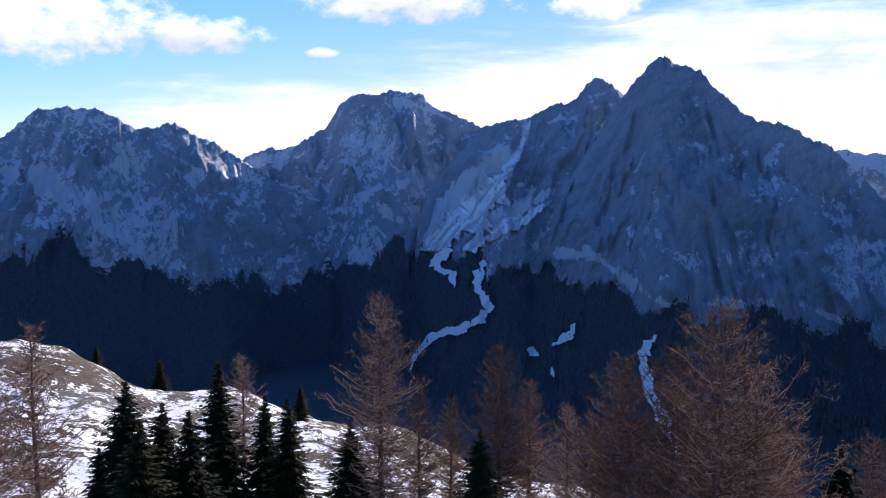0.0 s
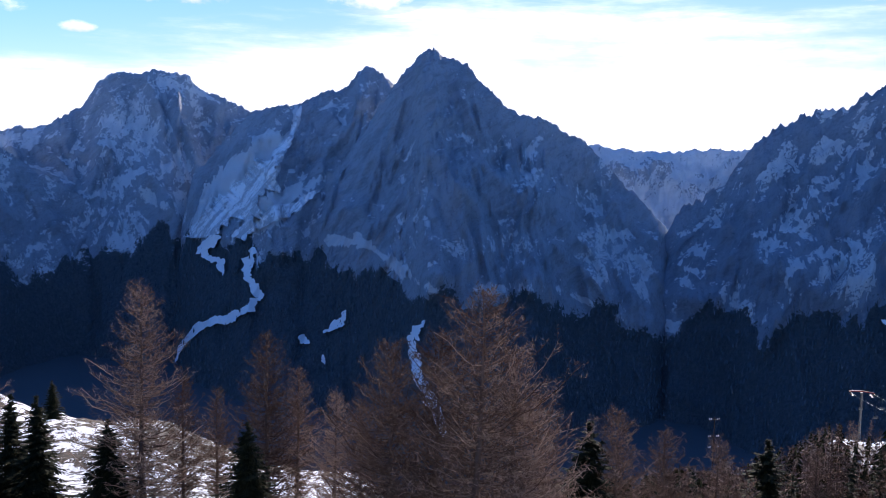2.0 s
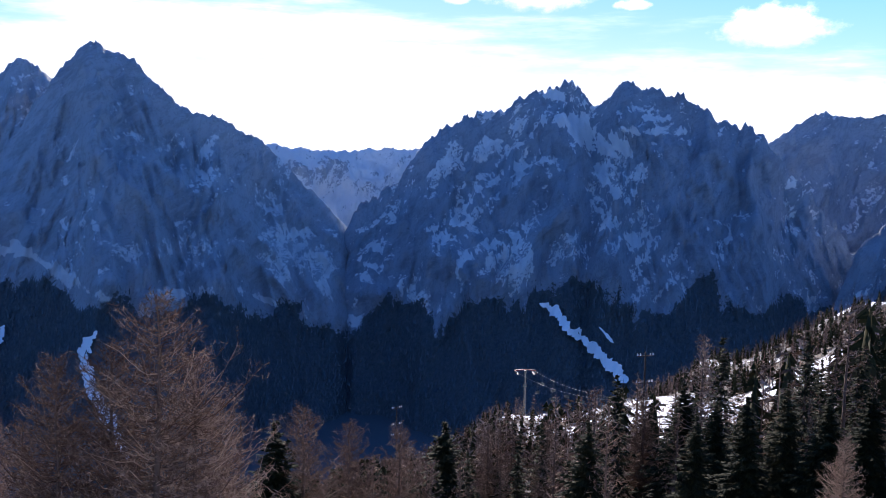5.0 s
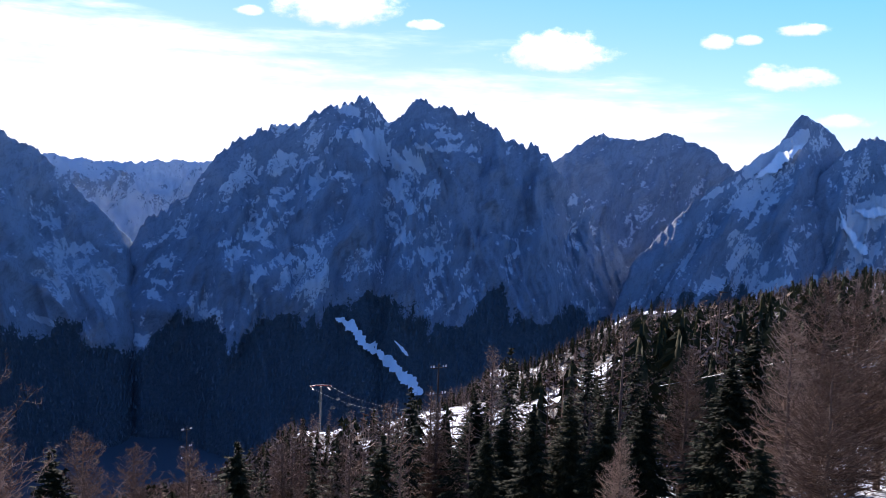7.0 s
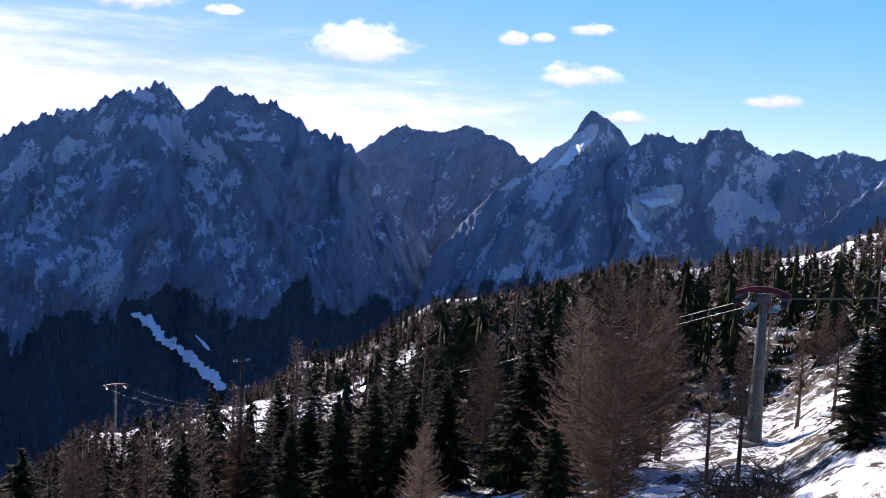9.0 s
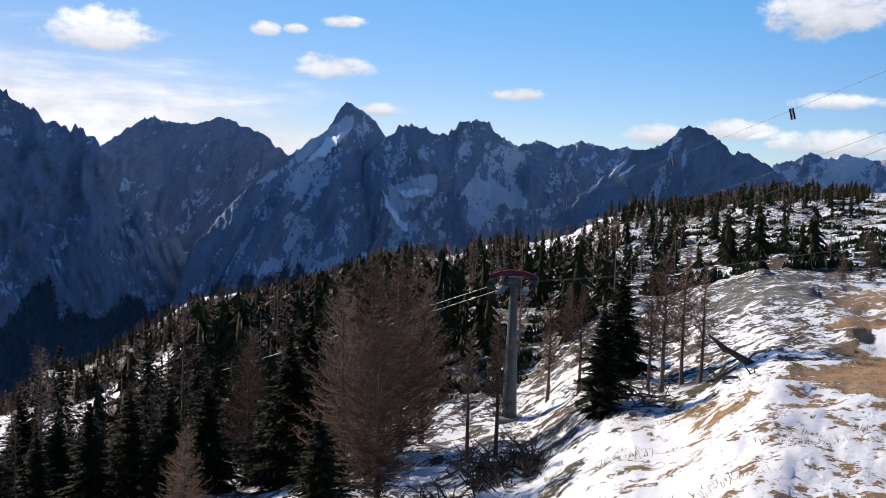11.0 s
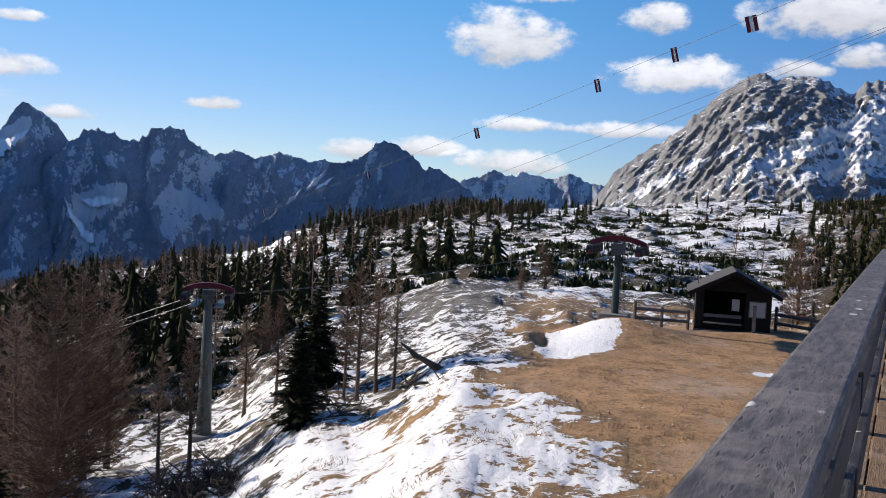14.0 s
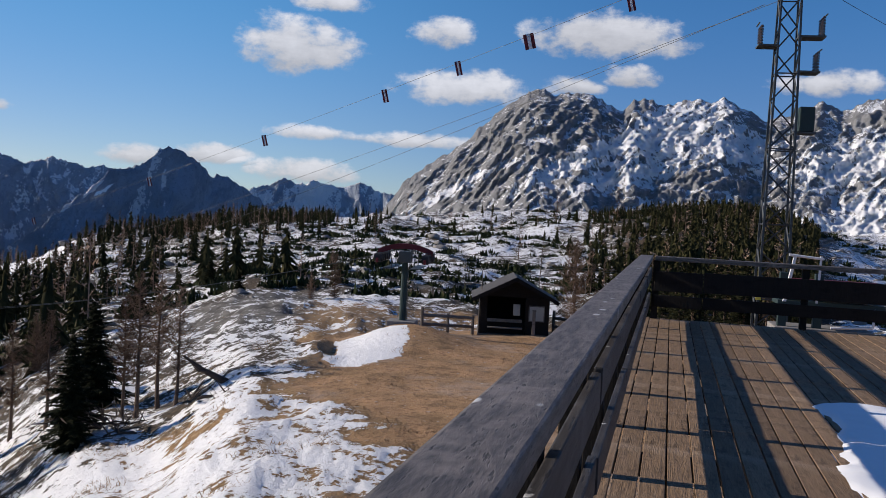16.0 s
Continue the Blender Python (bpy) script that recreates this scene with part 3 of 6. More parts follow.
        streak = rolling((sm + 0.9 * out + 0.6 * warp) / 70, (out - 0.9 * sm) / 260, seed + 17, 4, 0.62)
        S = snow + 0.22 + 0.55 * sstep(flat, 0.5, 0.98) - 0.30 * gully + 0.3 * rolling(sm / 330, out / 330, seed + 13, 3) + 0.34 * streak
        for fa, fe, wa, we, tilt, amount in fields:
            x, y = A - fa, E - fe - tilt * (A - fa)
            d = (x / wa) ** 2 + (y / we) ** 2 + 2.6 * rolling((sm + lean * out + warp) / 80, out / 230, seed + 15, 5, 0.66)
            S = np.maximum(S, np.where(d < 1.6, (0.3 + 0.5 * amount) * (1 - sstep(d, 0.5, 1.5)) + S * sstep(d, 0.5, 1.5), S))
        W = sstep(tl - E, -0.9, 0.8)
        S = S - 0.9 * sstep(tl - E, 0.6, 1.4)
        self.A, self.E, self.P, self.az = A, E, P, az
        self.forest = W
        MOUNTAINS.append(self)
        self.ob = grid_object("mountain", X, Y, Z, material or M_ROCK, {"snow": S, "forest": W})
        tagged(self.ob, label, "mountain")

    def column(self, az):
        return int(np.clip(round((az - self.az[0]) / (self.az[1] - self.az[0])), 0, len(self.az) - 1))

    def at(self, az, el, lift=20.0):
        """The nearest place on any mountain at a bearing and an angle of height."""
        best, dist = None, 1e9
        for mt in MOUNTAINS:
            if not mt.az[0] < az < mt.az[-1]:
                continue
            q = (az - mt.az[0]) / (mt.az[1] - mt.az[0])
            d, weight = 0.0, 0.0
            for i, w in ((int(q), 1 - q % 1), (min(int(q) + 1, len(mt.az) - 1), q % 1)):
                E = mt.E[i, 4:]
                above = np.nonzero(E >= el)[0]
                if len(above) == 0 or above[-1] + 1 >= len(E):
                    continue
                k = above[-1]
                f = (E[k] - el) / max(E[k] - E[k + 1], 1e-6)
                d += w * float(np.linalg.norm(mt.P[i, 4 + k] * (1 - f) + mt.P[i, 5 + k] * f))
                weight += w
            if weight > 0.01 and d / weight < dist:
                dist = d / weight
                best = True
        if best is None:
            i = self.column(az)
            dist = float(np.linalg.norm(self.P[i, 4 + int(np.argmin(np.abs(self.E[i, 4:] - el)))]))
        a, e, r = radians(az), radians(el), dist - lift
        return Vector((r * math.cos(e) * math.sin(a), r * math.cos(e) * math.cos(a), r * math.sin(e)))

    def run(self, line, label, name="ski_run", material=None):
        """A strip of snow laid down the slope: bearing, angle of height, half width in degrees."""
        line = np.array(line, float)
        n = 34 * (len(line) - 1)
        t = np.linspace(0, len(line) - 1, n)
        c = np.stack([np.interp(t, np.arange(len(line)), line[:, i]) for i in range(3)], -1)
        for _ in range(3):
            c[1:-1] = (c[:-2] + 2 * c[1:-1] + c[2:]) / 4
        d = np.gradient(c[:, :2], axis=0)
        d /= np.linalg.norm(d, axis=1, keepdims=True) + 1e-9
        side = np.stack([-d[:, 1], d[:, 0]], -1)
        ends = np.clip(np.minimum(t, t[-1] - t) / 0.35, 0.04, 1) ** 0.5
        rough_l = ends * np.clip(1 + 1.1 * fbm(t * 3.5 + line[0, 0], t * 0, 5, 5, 0.65), 0.15, 2)
        rough_r = ends * np.clip(1 + 1.1 * fbm(t * 3.5 + 50 + line[0, 0], t * 0, 6, 5, 0.65), 0.15, 2)
        rows = []
        for f in np.linspace(-1, 1, 5):
            w = 0.82 * c[:, 2] * (rough_l if f < 0 else rough_r) * f
            q = c[:, :2] + side * w[:, None]
            rows.append([self.at(a, e, 20.0) for a, e in q])
        P = np.array([[list(v) for v in row] for row in rows])
        ob = grid_object(name, P[..., 0], P[..., 1], P[..., 2], material or M_SNOW, parent=self.ob)
        ob["label"] = label
        return ob


far_range = Mountain("distant snowy blue mountain range across the valley",
                     [(16, -2), (20, 0.2), (22, .36), (23.8, .2), (25.5, 0), (27.2, -.05), (29.8, .22), (31, .1), (32.2, .25), (34, .1), (38, -.5)],
                     4600, 40, -900, 1, amp=56, jag=11, snow=0.6, rows=90, woods=0.5,
                     fields=[(29.6, -1.7, 0.7, 0.16, -0.25, 1.6)])
mount_a = Mountain("broad jagged limestone mountain with snow gullies in shade",
                   [(-40, .5), (-33, 1.2), (-30, .6), (-26.5, 1.3), (-25.2, 1.2), (-24.3, 1.85), (-23.4, 2.79), (-21.4, 2.9), (-20, 3), (-18.8, 2.2), (-17.6, 1.8), (-17, 1.8),
                    (-15.9, 2.14), (-14.9, 1.42), (-13.6, .82), (-12.6, .2), (-11, -.9), (-9, -2.2), (-6, -4)],
                   3500, 46, -900, 2, snow=0.2, amp=48,
                   fields=[(-19, -.3, 0.9, 0.5, 0.1, 1.2), (-22.4, -1.6, 2.6, 0.75, -0.5, 0.95), (-21.4, -3.3, 1.8, 0.45, 0.1, 0.85),
                           (-16.4, 0.8, 0.7, 0.18, -0.5, 1.1), (-16.3, -4, 0.6, 1.4, 0, 0.7), (-13.6, -1.0, 1.5, 0.6, 0.0, 0.95), (-12.3, -2.1, 0.5, 0.5, 0.2, 0.9)])
mount_b = Mountain("domed limestone summit with light snow ledges in shade",
                   [(-16, -2.5), (-14, -1.2), (-12.4, -.1), (-12, .01), (-11, .48), (-9.2, .7), (-8.3, 1.08), (-7.1, 1.82), (-6.1, 3.27), (-5.2, 3.78), (-4, 3.84), (-3.2, 4.05),
                    (-1.3, 3.77), (-.45, 2.92), (.6, 2.58), (1.6, 2.23), (2.3, 1.9), (4, 1.2), (6, .2), (8, -1.4)],
                   3900, 45, -900, 3, snow=0.16, amp=50,
                   fields=[(-10.3, 0.0, 1.6, 0.5, 0.1, 0.8), (-2.9, 3.5, 0.7, 0.13, -0.35, 1.0), (-1, 3.0, 1.4, 0.14, -0.4, 0.9), (-4, 1.0, 2.0, 0.4, 0.3, 0.55),
                           (-5.3, -2.5, 1.5, 0.26, 0.5, 0.95), (-2.6, -3.4, 1.6, 0.7, -0.5, 0.75), (-9, -4.6, 0.5, 0.9, 0, 0.6)])
mount_c = Mountain("jagged limestone ridge with a steep snow couloir",
                   [(-1, -2), (1, .2), (2.3, 1.7), (3.2, 2.1), (4, 2.22), (4.8, 2.3), (5.5, 2.5), (6.5, 3.0), (7.9, 3.36), (8.6, 4.18), (9.3, 4.8), (10.2, 4.32), (10.9, 3.7), (12, 2.5), (14, 1), (17, -1)],
                   3300, 40, -900, 4, snow=0.1, amp=56,
                   fields=[(5.0, 1.2, 0.24, 1.5, 2.2, 1.3), (1.7, -2.2, 2.3, 1.3, 0.85, 1.35), (4.2, -3.2, 2.6, 0.5, 0.42, 1.3), (0.2, -4.4, 2.4, 0.5, 0.4, 1.2), (3.0, -4.6, 1.2, 0.5, 0.4, 1.1)])
mount_d = Mountain("high pyramid limestone peak, bare rock face in shade",
                   [(4.0, -5.5), (5.6, -3.8), (7, -2.4), (8.3, -.4), (9.3, 1.2), (10.3, 2.7), (11.0, 3.75), (11.5, 4.43), (12.2, 5.17), (12.85, 5.72), (14.05, 5.47), (15.3, 4.82), (15.96, 4.0), (16.8, 3.36), (17.5, 2.68),
                    (18.7, 2.03), (19.7, 1.94), (20.9, 1.06), (21.9, .74), (22.9, .09), (24.3, -1.54), (26, -2.99), (27.7, -4.74), (28.6, -6.6), (30, -9.5)],
                   2900, 40, -900, 5, snow=-0.06, amp=56,
                   fields=[(8.2, -5.9, 1.5, 0.3, -0.1, 1.1), (10.5, -6.8, 1.5, 0.35, -0.7, 1.1), (13.2, -8.6, 1.6, 0.3, -0.55, 1.1), (17, -8.6, 2.5, 0.3, 0.05, 1.0), (23, -9.2, 2.0, 0.25, -0.4, 0.95),
                           (20, -5.5, 5, 0.6, 0.1, 0.42), (25, -7, 3, 1.5, -0.4, 0.5)])
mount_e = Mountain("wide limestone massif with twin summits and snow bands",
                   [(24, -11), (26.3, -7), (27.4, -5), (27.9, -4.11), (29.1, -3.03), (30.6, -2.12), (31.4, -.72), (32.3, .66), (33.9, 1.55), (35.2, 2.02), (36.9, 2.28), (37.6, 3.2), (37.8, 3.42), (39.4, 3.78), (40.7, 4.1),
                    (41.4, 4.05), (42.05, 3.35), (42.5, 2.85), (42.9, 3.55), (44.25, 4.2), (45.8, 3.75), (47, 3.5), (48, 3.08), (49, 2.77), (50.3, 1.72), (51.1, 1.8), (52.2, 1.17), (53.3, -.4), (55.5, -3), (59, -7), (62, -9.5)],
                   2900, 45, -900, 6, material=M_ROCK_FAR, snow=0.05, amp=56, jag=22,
                   fields=[(40.5, 3.5, 1.3, 0.35, -0.1, 1.0), (42.3, 1.3, 2.4, 0.75, -0.35, 1.7), (45.5, 1.5, 2.4, 0.3, 0.0, 1.0), (36, 0.3, 0.9, 0.7, 0.5, 0.75), (33.5, -0.8, 0.8, 0.8, 0.9, 0.55),
                           (32.5, -9, 1.6, 1.6, 0.3, 0.62), (38, -7, 1.2, 1.4, 0.2, 0.55), (40.8, -5.6, 1.2, 0.8, -0.3, 0.55)])
mount_f = Mountain("twin pointed limestone mountain in blue shade",
                   [(48, -2), (51, -.6), (52.7, 1.0), (53.85, 1.98), (55.4, 2.7), (56.5, 2.4), (57.8, 2.37), (59.1, 2.87), (60.4, 2.44), (61.8, 1.75), (62.8, .9), (64, -.4), (66, -2.5)],
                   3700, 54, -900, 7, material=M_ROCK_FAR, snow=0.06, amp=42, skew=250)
mount_g = Mountain("sharp pyramid peak with a bright snow flank",
                   [(57.5, -5), (60, -2.2), (61.6, -.6), (62.8, .3), (64.2, 1.4), (65.4, 2.25), (65.96, 3.23), (66.6, 3.97), (67.5, 3.43), (68.35, 2.9), (69.0, 1.9), (70.2, .6), (72, -1.5)],
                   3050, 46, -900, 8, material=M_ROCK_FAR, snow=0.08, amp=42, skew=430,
                   fields=[(65.2, 1.75, 1.5, 0.42, 0.78, 3.2), (62.6, -0.2, 1.2, 0.14, 0.6, 1.2), (64, -3.6, 1.6, 0.5, -0.4, 0.6), (66.3, -5.5, 1.2, 0.2, 0.2, 1.0)])
mount_h = Mountain("long toothed limestone ridge with snow couloirs",
                   [(66, -1.5), (67.6, .3), (69, 1.85), (69.6, 2.34), (70.4, 2.81), (71.3, 2.63), (71.8, 2.24), (73, 2.62), (74.2, 3.16), (74.9, 3.32), (75.7, 2.7), (76.6, 2.04), (77.9, 1.05), (79.3, .41), (80.5, -.6), (83, -2.5), (86, -4)],
                   3150, 54, -900, 9, material=M_ROCK_FAR, snow=0.14, amp=42, skew=120, jag=16,
                   fields=[(70.8, -1.2, 1.4, 0.7, 0.5, 1.5), (69.7, -2.7, 0.45, 0.9, -1.6, 1.9), (76.4, -1.4, 1.3, 0.45, -0.3, 1.5), (74.3, -1.0, 0.8, 0.4, 0.4, 0.8)])
mount_i = Mountain("distant pale serrated mountain ridge",
                   [(75, 0), (77.1, 1.71), (78.3, 2.1), (79.4, 1.72), (80.9, 2.1), (82.2, 1.78), (83.6, 1.8), (84.3, 1.6), (86, 1), (89, -.5)],
                   4100, 54, -900, 10, material=M_ROCK_FAR, snow=0.26, amp=46, skew=200)
mount_j = Mountain("dark rocky dome mountain with thin snow streaks",
                   [(78.5, -3.5), (81.1, -1.2), (83.1, .58), (84.1, 1.64), (85.1, 1.7), (86.1, 2.52), (87.1, 3.02), (88.5, 2.58), (89.4, 1.6), (90.6, 1.38), (92, .77), (93.1, .06), (95, -1.2), (98, -3)],
                   2500, 54, -900, 11, material=M_ROCK_FAR, snow=0.02, amp=40, skew=380,
                   fields=[(82.6, 0.2, 0.9, 0.16, 0.8, 2.4), (86.8, 1.2, 0.3, 0.7, 1.2, 1.0)])
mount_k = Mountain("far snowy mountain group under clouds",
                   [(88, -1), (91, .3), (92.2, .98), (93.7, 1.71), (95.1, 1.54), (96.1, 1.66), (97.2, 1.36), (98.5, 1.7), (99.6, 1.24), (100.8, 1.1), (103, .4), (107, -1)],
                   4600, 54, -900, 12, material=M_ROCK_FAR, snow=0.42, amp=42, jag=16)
mount_l = Mountain("sunlit rocky mountain with snow-filled slopes above the pasture",
                   [(97.5, -1.2), (99.6, -.3), (100.4, .64), (101.2, 1.89), (102.4, 2.82), (103.7, 3.75), (105.7, 5.39), (107, 6.64), (109, 7.91), (110.3, 7.79), (112, 7.75), (113.6, 7.07), (114.1, 6.9), (114.7, 7.44),
                    (115.7, 7.3), (116.2, 6.98), (117.4, 7.34), (119.9, 7.68), (121, 7.09), (122.2, 6.46), (124, 6.81), (125.1, 7.45), (126.3, 6.99), (128.3, 7.46), (133, 8.5), (140, 7.5), (155, 6)],
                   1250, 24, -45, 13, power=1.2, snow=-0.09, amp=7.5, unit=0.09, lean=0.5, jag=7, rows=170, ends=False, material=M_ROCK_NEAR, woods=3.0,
                   fields=[(116.6, 5.5, 3.4, 1.5, 0.35, 1.7), (120.5, 5.0, 2.6, 1.2, -0.2, 1.3), (112.5, 4.3, 4, 0.6, 0.55, 1.2), (115, 3.2, 4, 0.7, 0.3, 1.0), (104.5, 1.9, 3.0, 0.3, 0.55, 1.3), (110, 3.0, 2.5, 0.5, 0.4, 0.9),
                           (127, 4.2, 3.0, 1.3, 0.2, 1.6), (130, 1.5, 5, 1.8, 0.3, 1.6)])

mount_c.run([(5.3, 2.3, .14), (4.9, 1.05, .15), (4.3, -.4, .3), (3.2, -1.9, 1.0), (1.8, -3.4, 1.25), (.2, -4.9, .8), (-1.6, -5.6, .2)], "fan of snow-streaked scree below a couloir", "scree_fan", M_SCREE)
mount_c.run([(6.6, -2.6, .12), (5.0, -3.7, .4), (3.0, -4.8, .45), (1.2, -5.6, .4)], "tongue of snow-streaked scree", "scree_fan", M_SCREE)
mount_c.run([(.6, -5.6, .3), (-.7, -6.2, .3), (-.2, -6.8, .22), (.6, -7.1, .25), (.7, -7.9, .2)], "snow chute above the forest")
mount_c.run([(2.5, -6.2, .35), (2.1, -7.4, .3), (2.2, -8.2, .3), (3.0, -9.1, .28), (2.2, -9.9, .3), (.8, -10.5, .3), (-.8, -11.0, .25), (-1.7, -11.9, .18), (-2.2, -13.0, .14)], "winding snow run between dark trees")
mount_c.run([(8.1, -10.0, .18), (7.7, -10.9, .3), (6.7, -11.4, .2)], "small snow clearing in the forest")
mount_d.run([(13.0, -10.6, .28), (12.2, -11.7, .35), (12.4, -13.2, .35), (13.6, -15.5, .4), (14.6, -18, .3)], "narrow snow run through the forest")
mount_c.run([(5.2, -11.6, .3), (5.9, -12.0, .25)], "small snow clearing in the forest", "snow_clearing")
mount_c.run([(6.7, -12.7, .16), (6.8, -13.3, .16)], "small snow clearing in the forest", "snow_clearing")
mount_e.run([(39.5, -9.0, .12), (40.4, -9.4, .4), (41.3, -10.4, .3), (42.4, -11.2, .4), (43.7, -12.3, .42), (45.0, -13.5, .5)], "straight snow run cut through the forest")
mount_e.run([(43.2, -10.3, .1), (44.1, -11.2, .14)], "small snow clearing in the forest", "snow_clearing")

mount_g.run([(66.92, 2.55, 0.06), (65.98, 1.77, 0.42), (65.13, 1.08, 0.40), (64.29, 0.41, 0.12)], "bright snow field on the steep flank", "snow_field")
mount_h.run([(68.81, -1.07, 0.06), (69.30, -2.23, 0.15), (69.91, -3.06, 0.30), (70.46, -3.62, 0.20)], "snow couloir below the toothed ridge", "snow_field")
mount_h.run([(69.71, -1.21, 0.15), (70.70, -1.34, 0.35), (71.87, -1.06, 0.15)], "snow slope below the toothed ridge", "snow_field")
mount_j.run([(84.14, 0.85, 0.06), (83.54, 0.41, 0.12), (83.07, 0.05, 0.08)], "narrow snow ledge on the dark dome", "snow_field")


def far_woods(mt, count, seed):
    """Small conifers over the wooded part of a mountain."""
    rng = np.random.default_rng(seed)
    idx = np.argwhere((mt.forest > 0.55) & (mt.E > -19))
    if len(idx) == 0:
        return
    pick = idx[rng.integers(0, len(idx), count)]
    c = mt.P[pick[:, 0], pick[:, 1]] + np.stack([rng.normal(0, 5, count), rng.normal(0, 5, count), np.full(count, -2.0)], -1)
    h, r = rng.uniform(9, 17, count), rng.uniform(2.2, 3.6, count)
    ang = np.arange(5) * 2 * math.pi / 5
    V = np.zeros((count, 6, 3))
    V[:, 5] = c + np.stack([np.zeros(count), np.zeros(count), h], -1)
    for q in range(5):
        V[:, q] = c + np.stack([r * math.cos(ang[q]), r * math.sin(ang[q]), np.zeros(count)], -1)
    base = (np.arange(count) * 6)[:, None]
    F = np.concatenate([np.stack([base[:, 0] + q, base[:, 0] + (q + 1) % 5, base[:, 0] + 5], -1) for q in range(5)])
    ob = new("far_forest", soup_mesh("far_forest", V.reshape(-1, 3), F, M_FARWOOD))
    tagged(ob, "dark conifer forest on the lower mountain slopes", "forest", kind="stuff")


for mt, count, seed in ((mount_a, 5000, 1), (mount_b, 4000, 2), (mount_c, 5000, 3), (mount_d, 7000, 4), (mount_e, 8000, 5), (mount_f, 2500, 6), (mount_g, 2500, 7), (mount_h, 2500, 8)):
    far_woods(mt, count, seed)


# ---- ground: one sheet out to the foot of the mountains ----
# columns of the hillside by bearing: distance, height
SLOPE_NORTH = {
    -60: [(8, -6), (25, -9), (60, -10), (120, -20), (400, -200), (900, -600)],
    -25: [(8, -6), (25, -11), (40, -13.6), (75, -12.9), (110, -30), (400, -200), (900, -600)],
    -14: [(8, -6), (25, -12), (42, -14.8), (70, -16.2), (110, -42), (400, -200), (900, -600)],
    -4: [(8, -6), (25, -12), (42, -15.6), (60, -17), (100, -42), (400, -200), (900, -600)],
    7: [(8, -6), (25, -12), (45, -16.5), (52, -18.4), (90, -42), (400, -200), (900, -600)],
    20: [(8, -6), (25, -13.5), (60, -28), (120, -56), (400, -200), (900, -600)],
}
SLOPE_EAST = {
    30: [(8, -6), (25, -12.8), (70, -31), (130, -49), (250, -105), (900, -600)],
    38: [(8, -6), (25, -12), (80, -30), (160, -50), (250, -69), (340, -130), (900, -600)],
    50: [(8, -6), (25, -12), (60, -21), (200, -50), (480, -98), (620, -170), (1000, -600)],
    60: [(8, -6), (25, -11.5), (45, -15.5), (100, -22), (150, -27), (480, -62), (640, -150), (1000, -600)],
    71: [(8, -5.8), (22, -10), (48, -13.5), (110, -18), (400, -36), (560, -110), (1000, -600)],
    77: [(8, -5.6), (22, -8.6), (48, -12.9), (110, -16), (380, -27), (540, -100), (1000, -600)],
    85: [(8, -5.5), (20, -6.8), (40, -8.6), (70, -10), (120, -11.5), (330, -10), (480, -70), (1000, -600)],
}
SLOPE_SOUTH = {
    93: [(8, -5.4), (18, -5.7), (32, -5.8), (55, -7.2), (130, -8), (260, -3.5), (380, -20), (1000, -300)],
    101: [(8, -5.4), (28, -5.6), (44, -5.5), (50, -6.6), (80, -7), (200, -4), (280, 0), (420, -12), (1000, -200)],
    110: [(8, -5.4), (46, -5.5), (53, -5.8), (60, -8), (120, -6.5), (220, 0), (300, 3), (460, -5), (1000, -60)],
    120: [(8, -5.4), (40, -5.6), (60, -7), (120, -4.5), (190, 2.5), (300, 3), (460, -5), (1000, -60)],
    132: [(8, -5.4), (40, -5.6), (60, -7), (120, -6), (200, -5), (300, -3), (460, 5), (1000, 0)],
    180: [(8, -5.2), (60, -3), (300, 30), (1000, 80)],
    260: [(8, -5.2), (60, -3), (300, 20), (1000, 60)],
}
COLUMNS = {**SLOPE_NORTH, **SLOPE_EAST, **SLOPE_SOUTH}
COL_AZ = np.array(sorted(COLUMNS), float)
LOG_R = np.linspace(math.log(3.0), math.log(4900.0), 300)


def column_table():
    rows = []
    for a in COL_AZ:
        c = COLUMNS[a]
        r = np.log([p[0] for p in c] + [1500, 4900])
        z = np.array([p[1] for p in c] + [-660, -700] if a < 140 else [p[1] for p in c] + [90, 90], float)
        rows.append(np.interp(LOG_R, r, z))
    t = np.array(rows)
    for _ in range(10):
        t[:, 1:-1] = (t[:, :-2] + 2 * t[:, 1:-1] + t[:, 2:]) / 4
    return t


TABLE = column_table()


def base_height(x, y):
    """Height of the hillside before its small relief."""
    az = np.degrees(np.arctan2(x, y))
    az = np.where(az < -60, az + 360, az)
    r = np.log(np.clip(np.hypot(x, y), 3.01, 4890))
    azs = np.append(COL_AZ, 300.0)
    tab = np.vstack([TABLE, TABLE[:1]])
    i = np.clip(np.searchsorted(azs, az) - 1, 0, len(azs) - 2)
    f = np.clip((az - azs[i]) / (azs[i + 1] - azs[i]), 0, 1)
    f = f * f * (3 - 2 * f)
    q = (r - LOG_R[0]) / (LOG_R[1] - LOG_R[0])
    j = np.clip(q.astype(int), 0, len(LOG_R) - 2)
    g = q - j
    def row(k):
        return tab[k, j] * (1 - g) + tab[k, j + 1] * g
    return row(i) * (1 - f) + row(i + 1) * f


def plateau(x, y):
    """1 on the worn brown yard before the hut."""
    az = np.degrees(np.arctan2(x, y))
    r = np.hypot(x, y)
    edge = np.interp(r, [8, 14, 18, 22, 24, 27, 29, 34, 40, 46, 52], [107.5, 105.5, 105, 103, 101.5, 98.5, 95.5, 94.5, 95.5, 98.5, 101])
    edge = edge + 5.0 * fbm(x * 0.3, y * 0.3, 77, 5, 0.6)
    return sstep(az, edge - 2, edge + 2) * (1 - sstep(r, 52, 56)) * (az < 150)


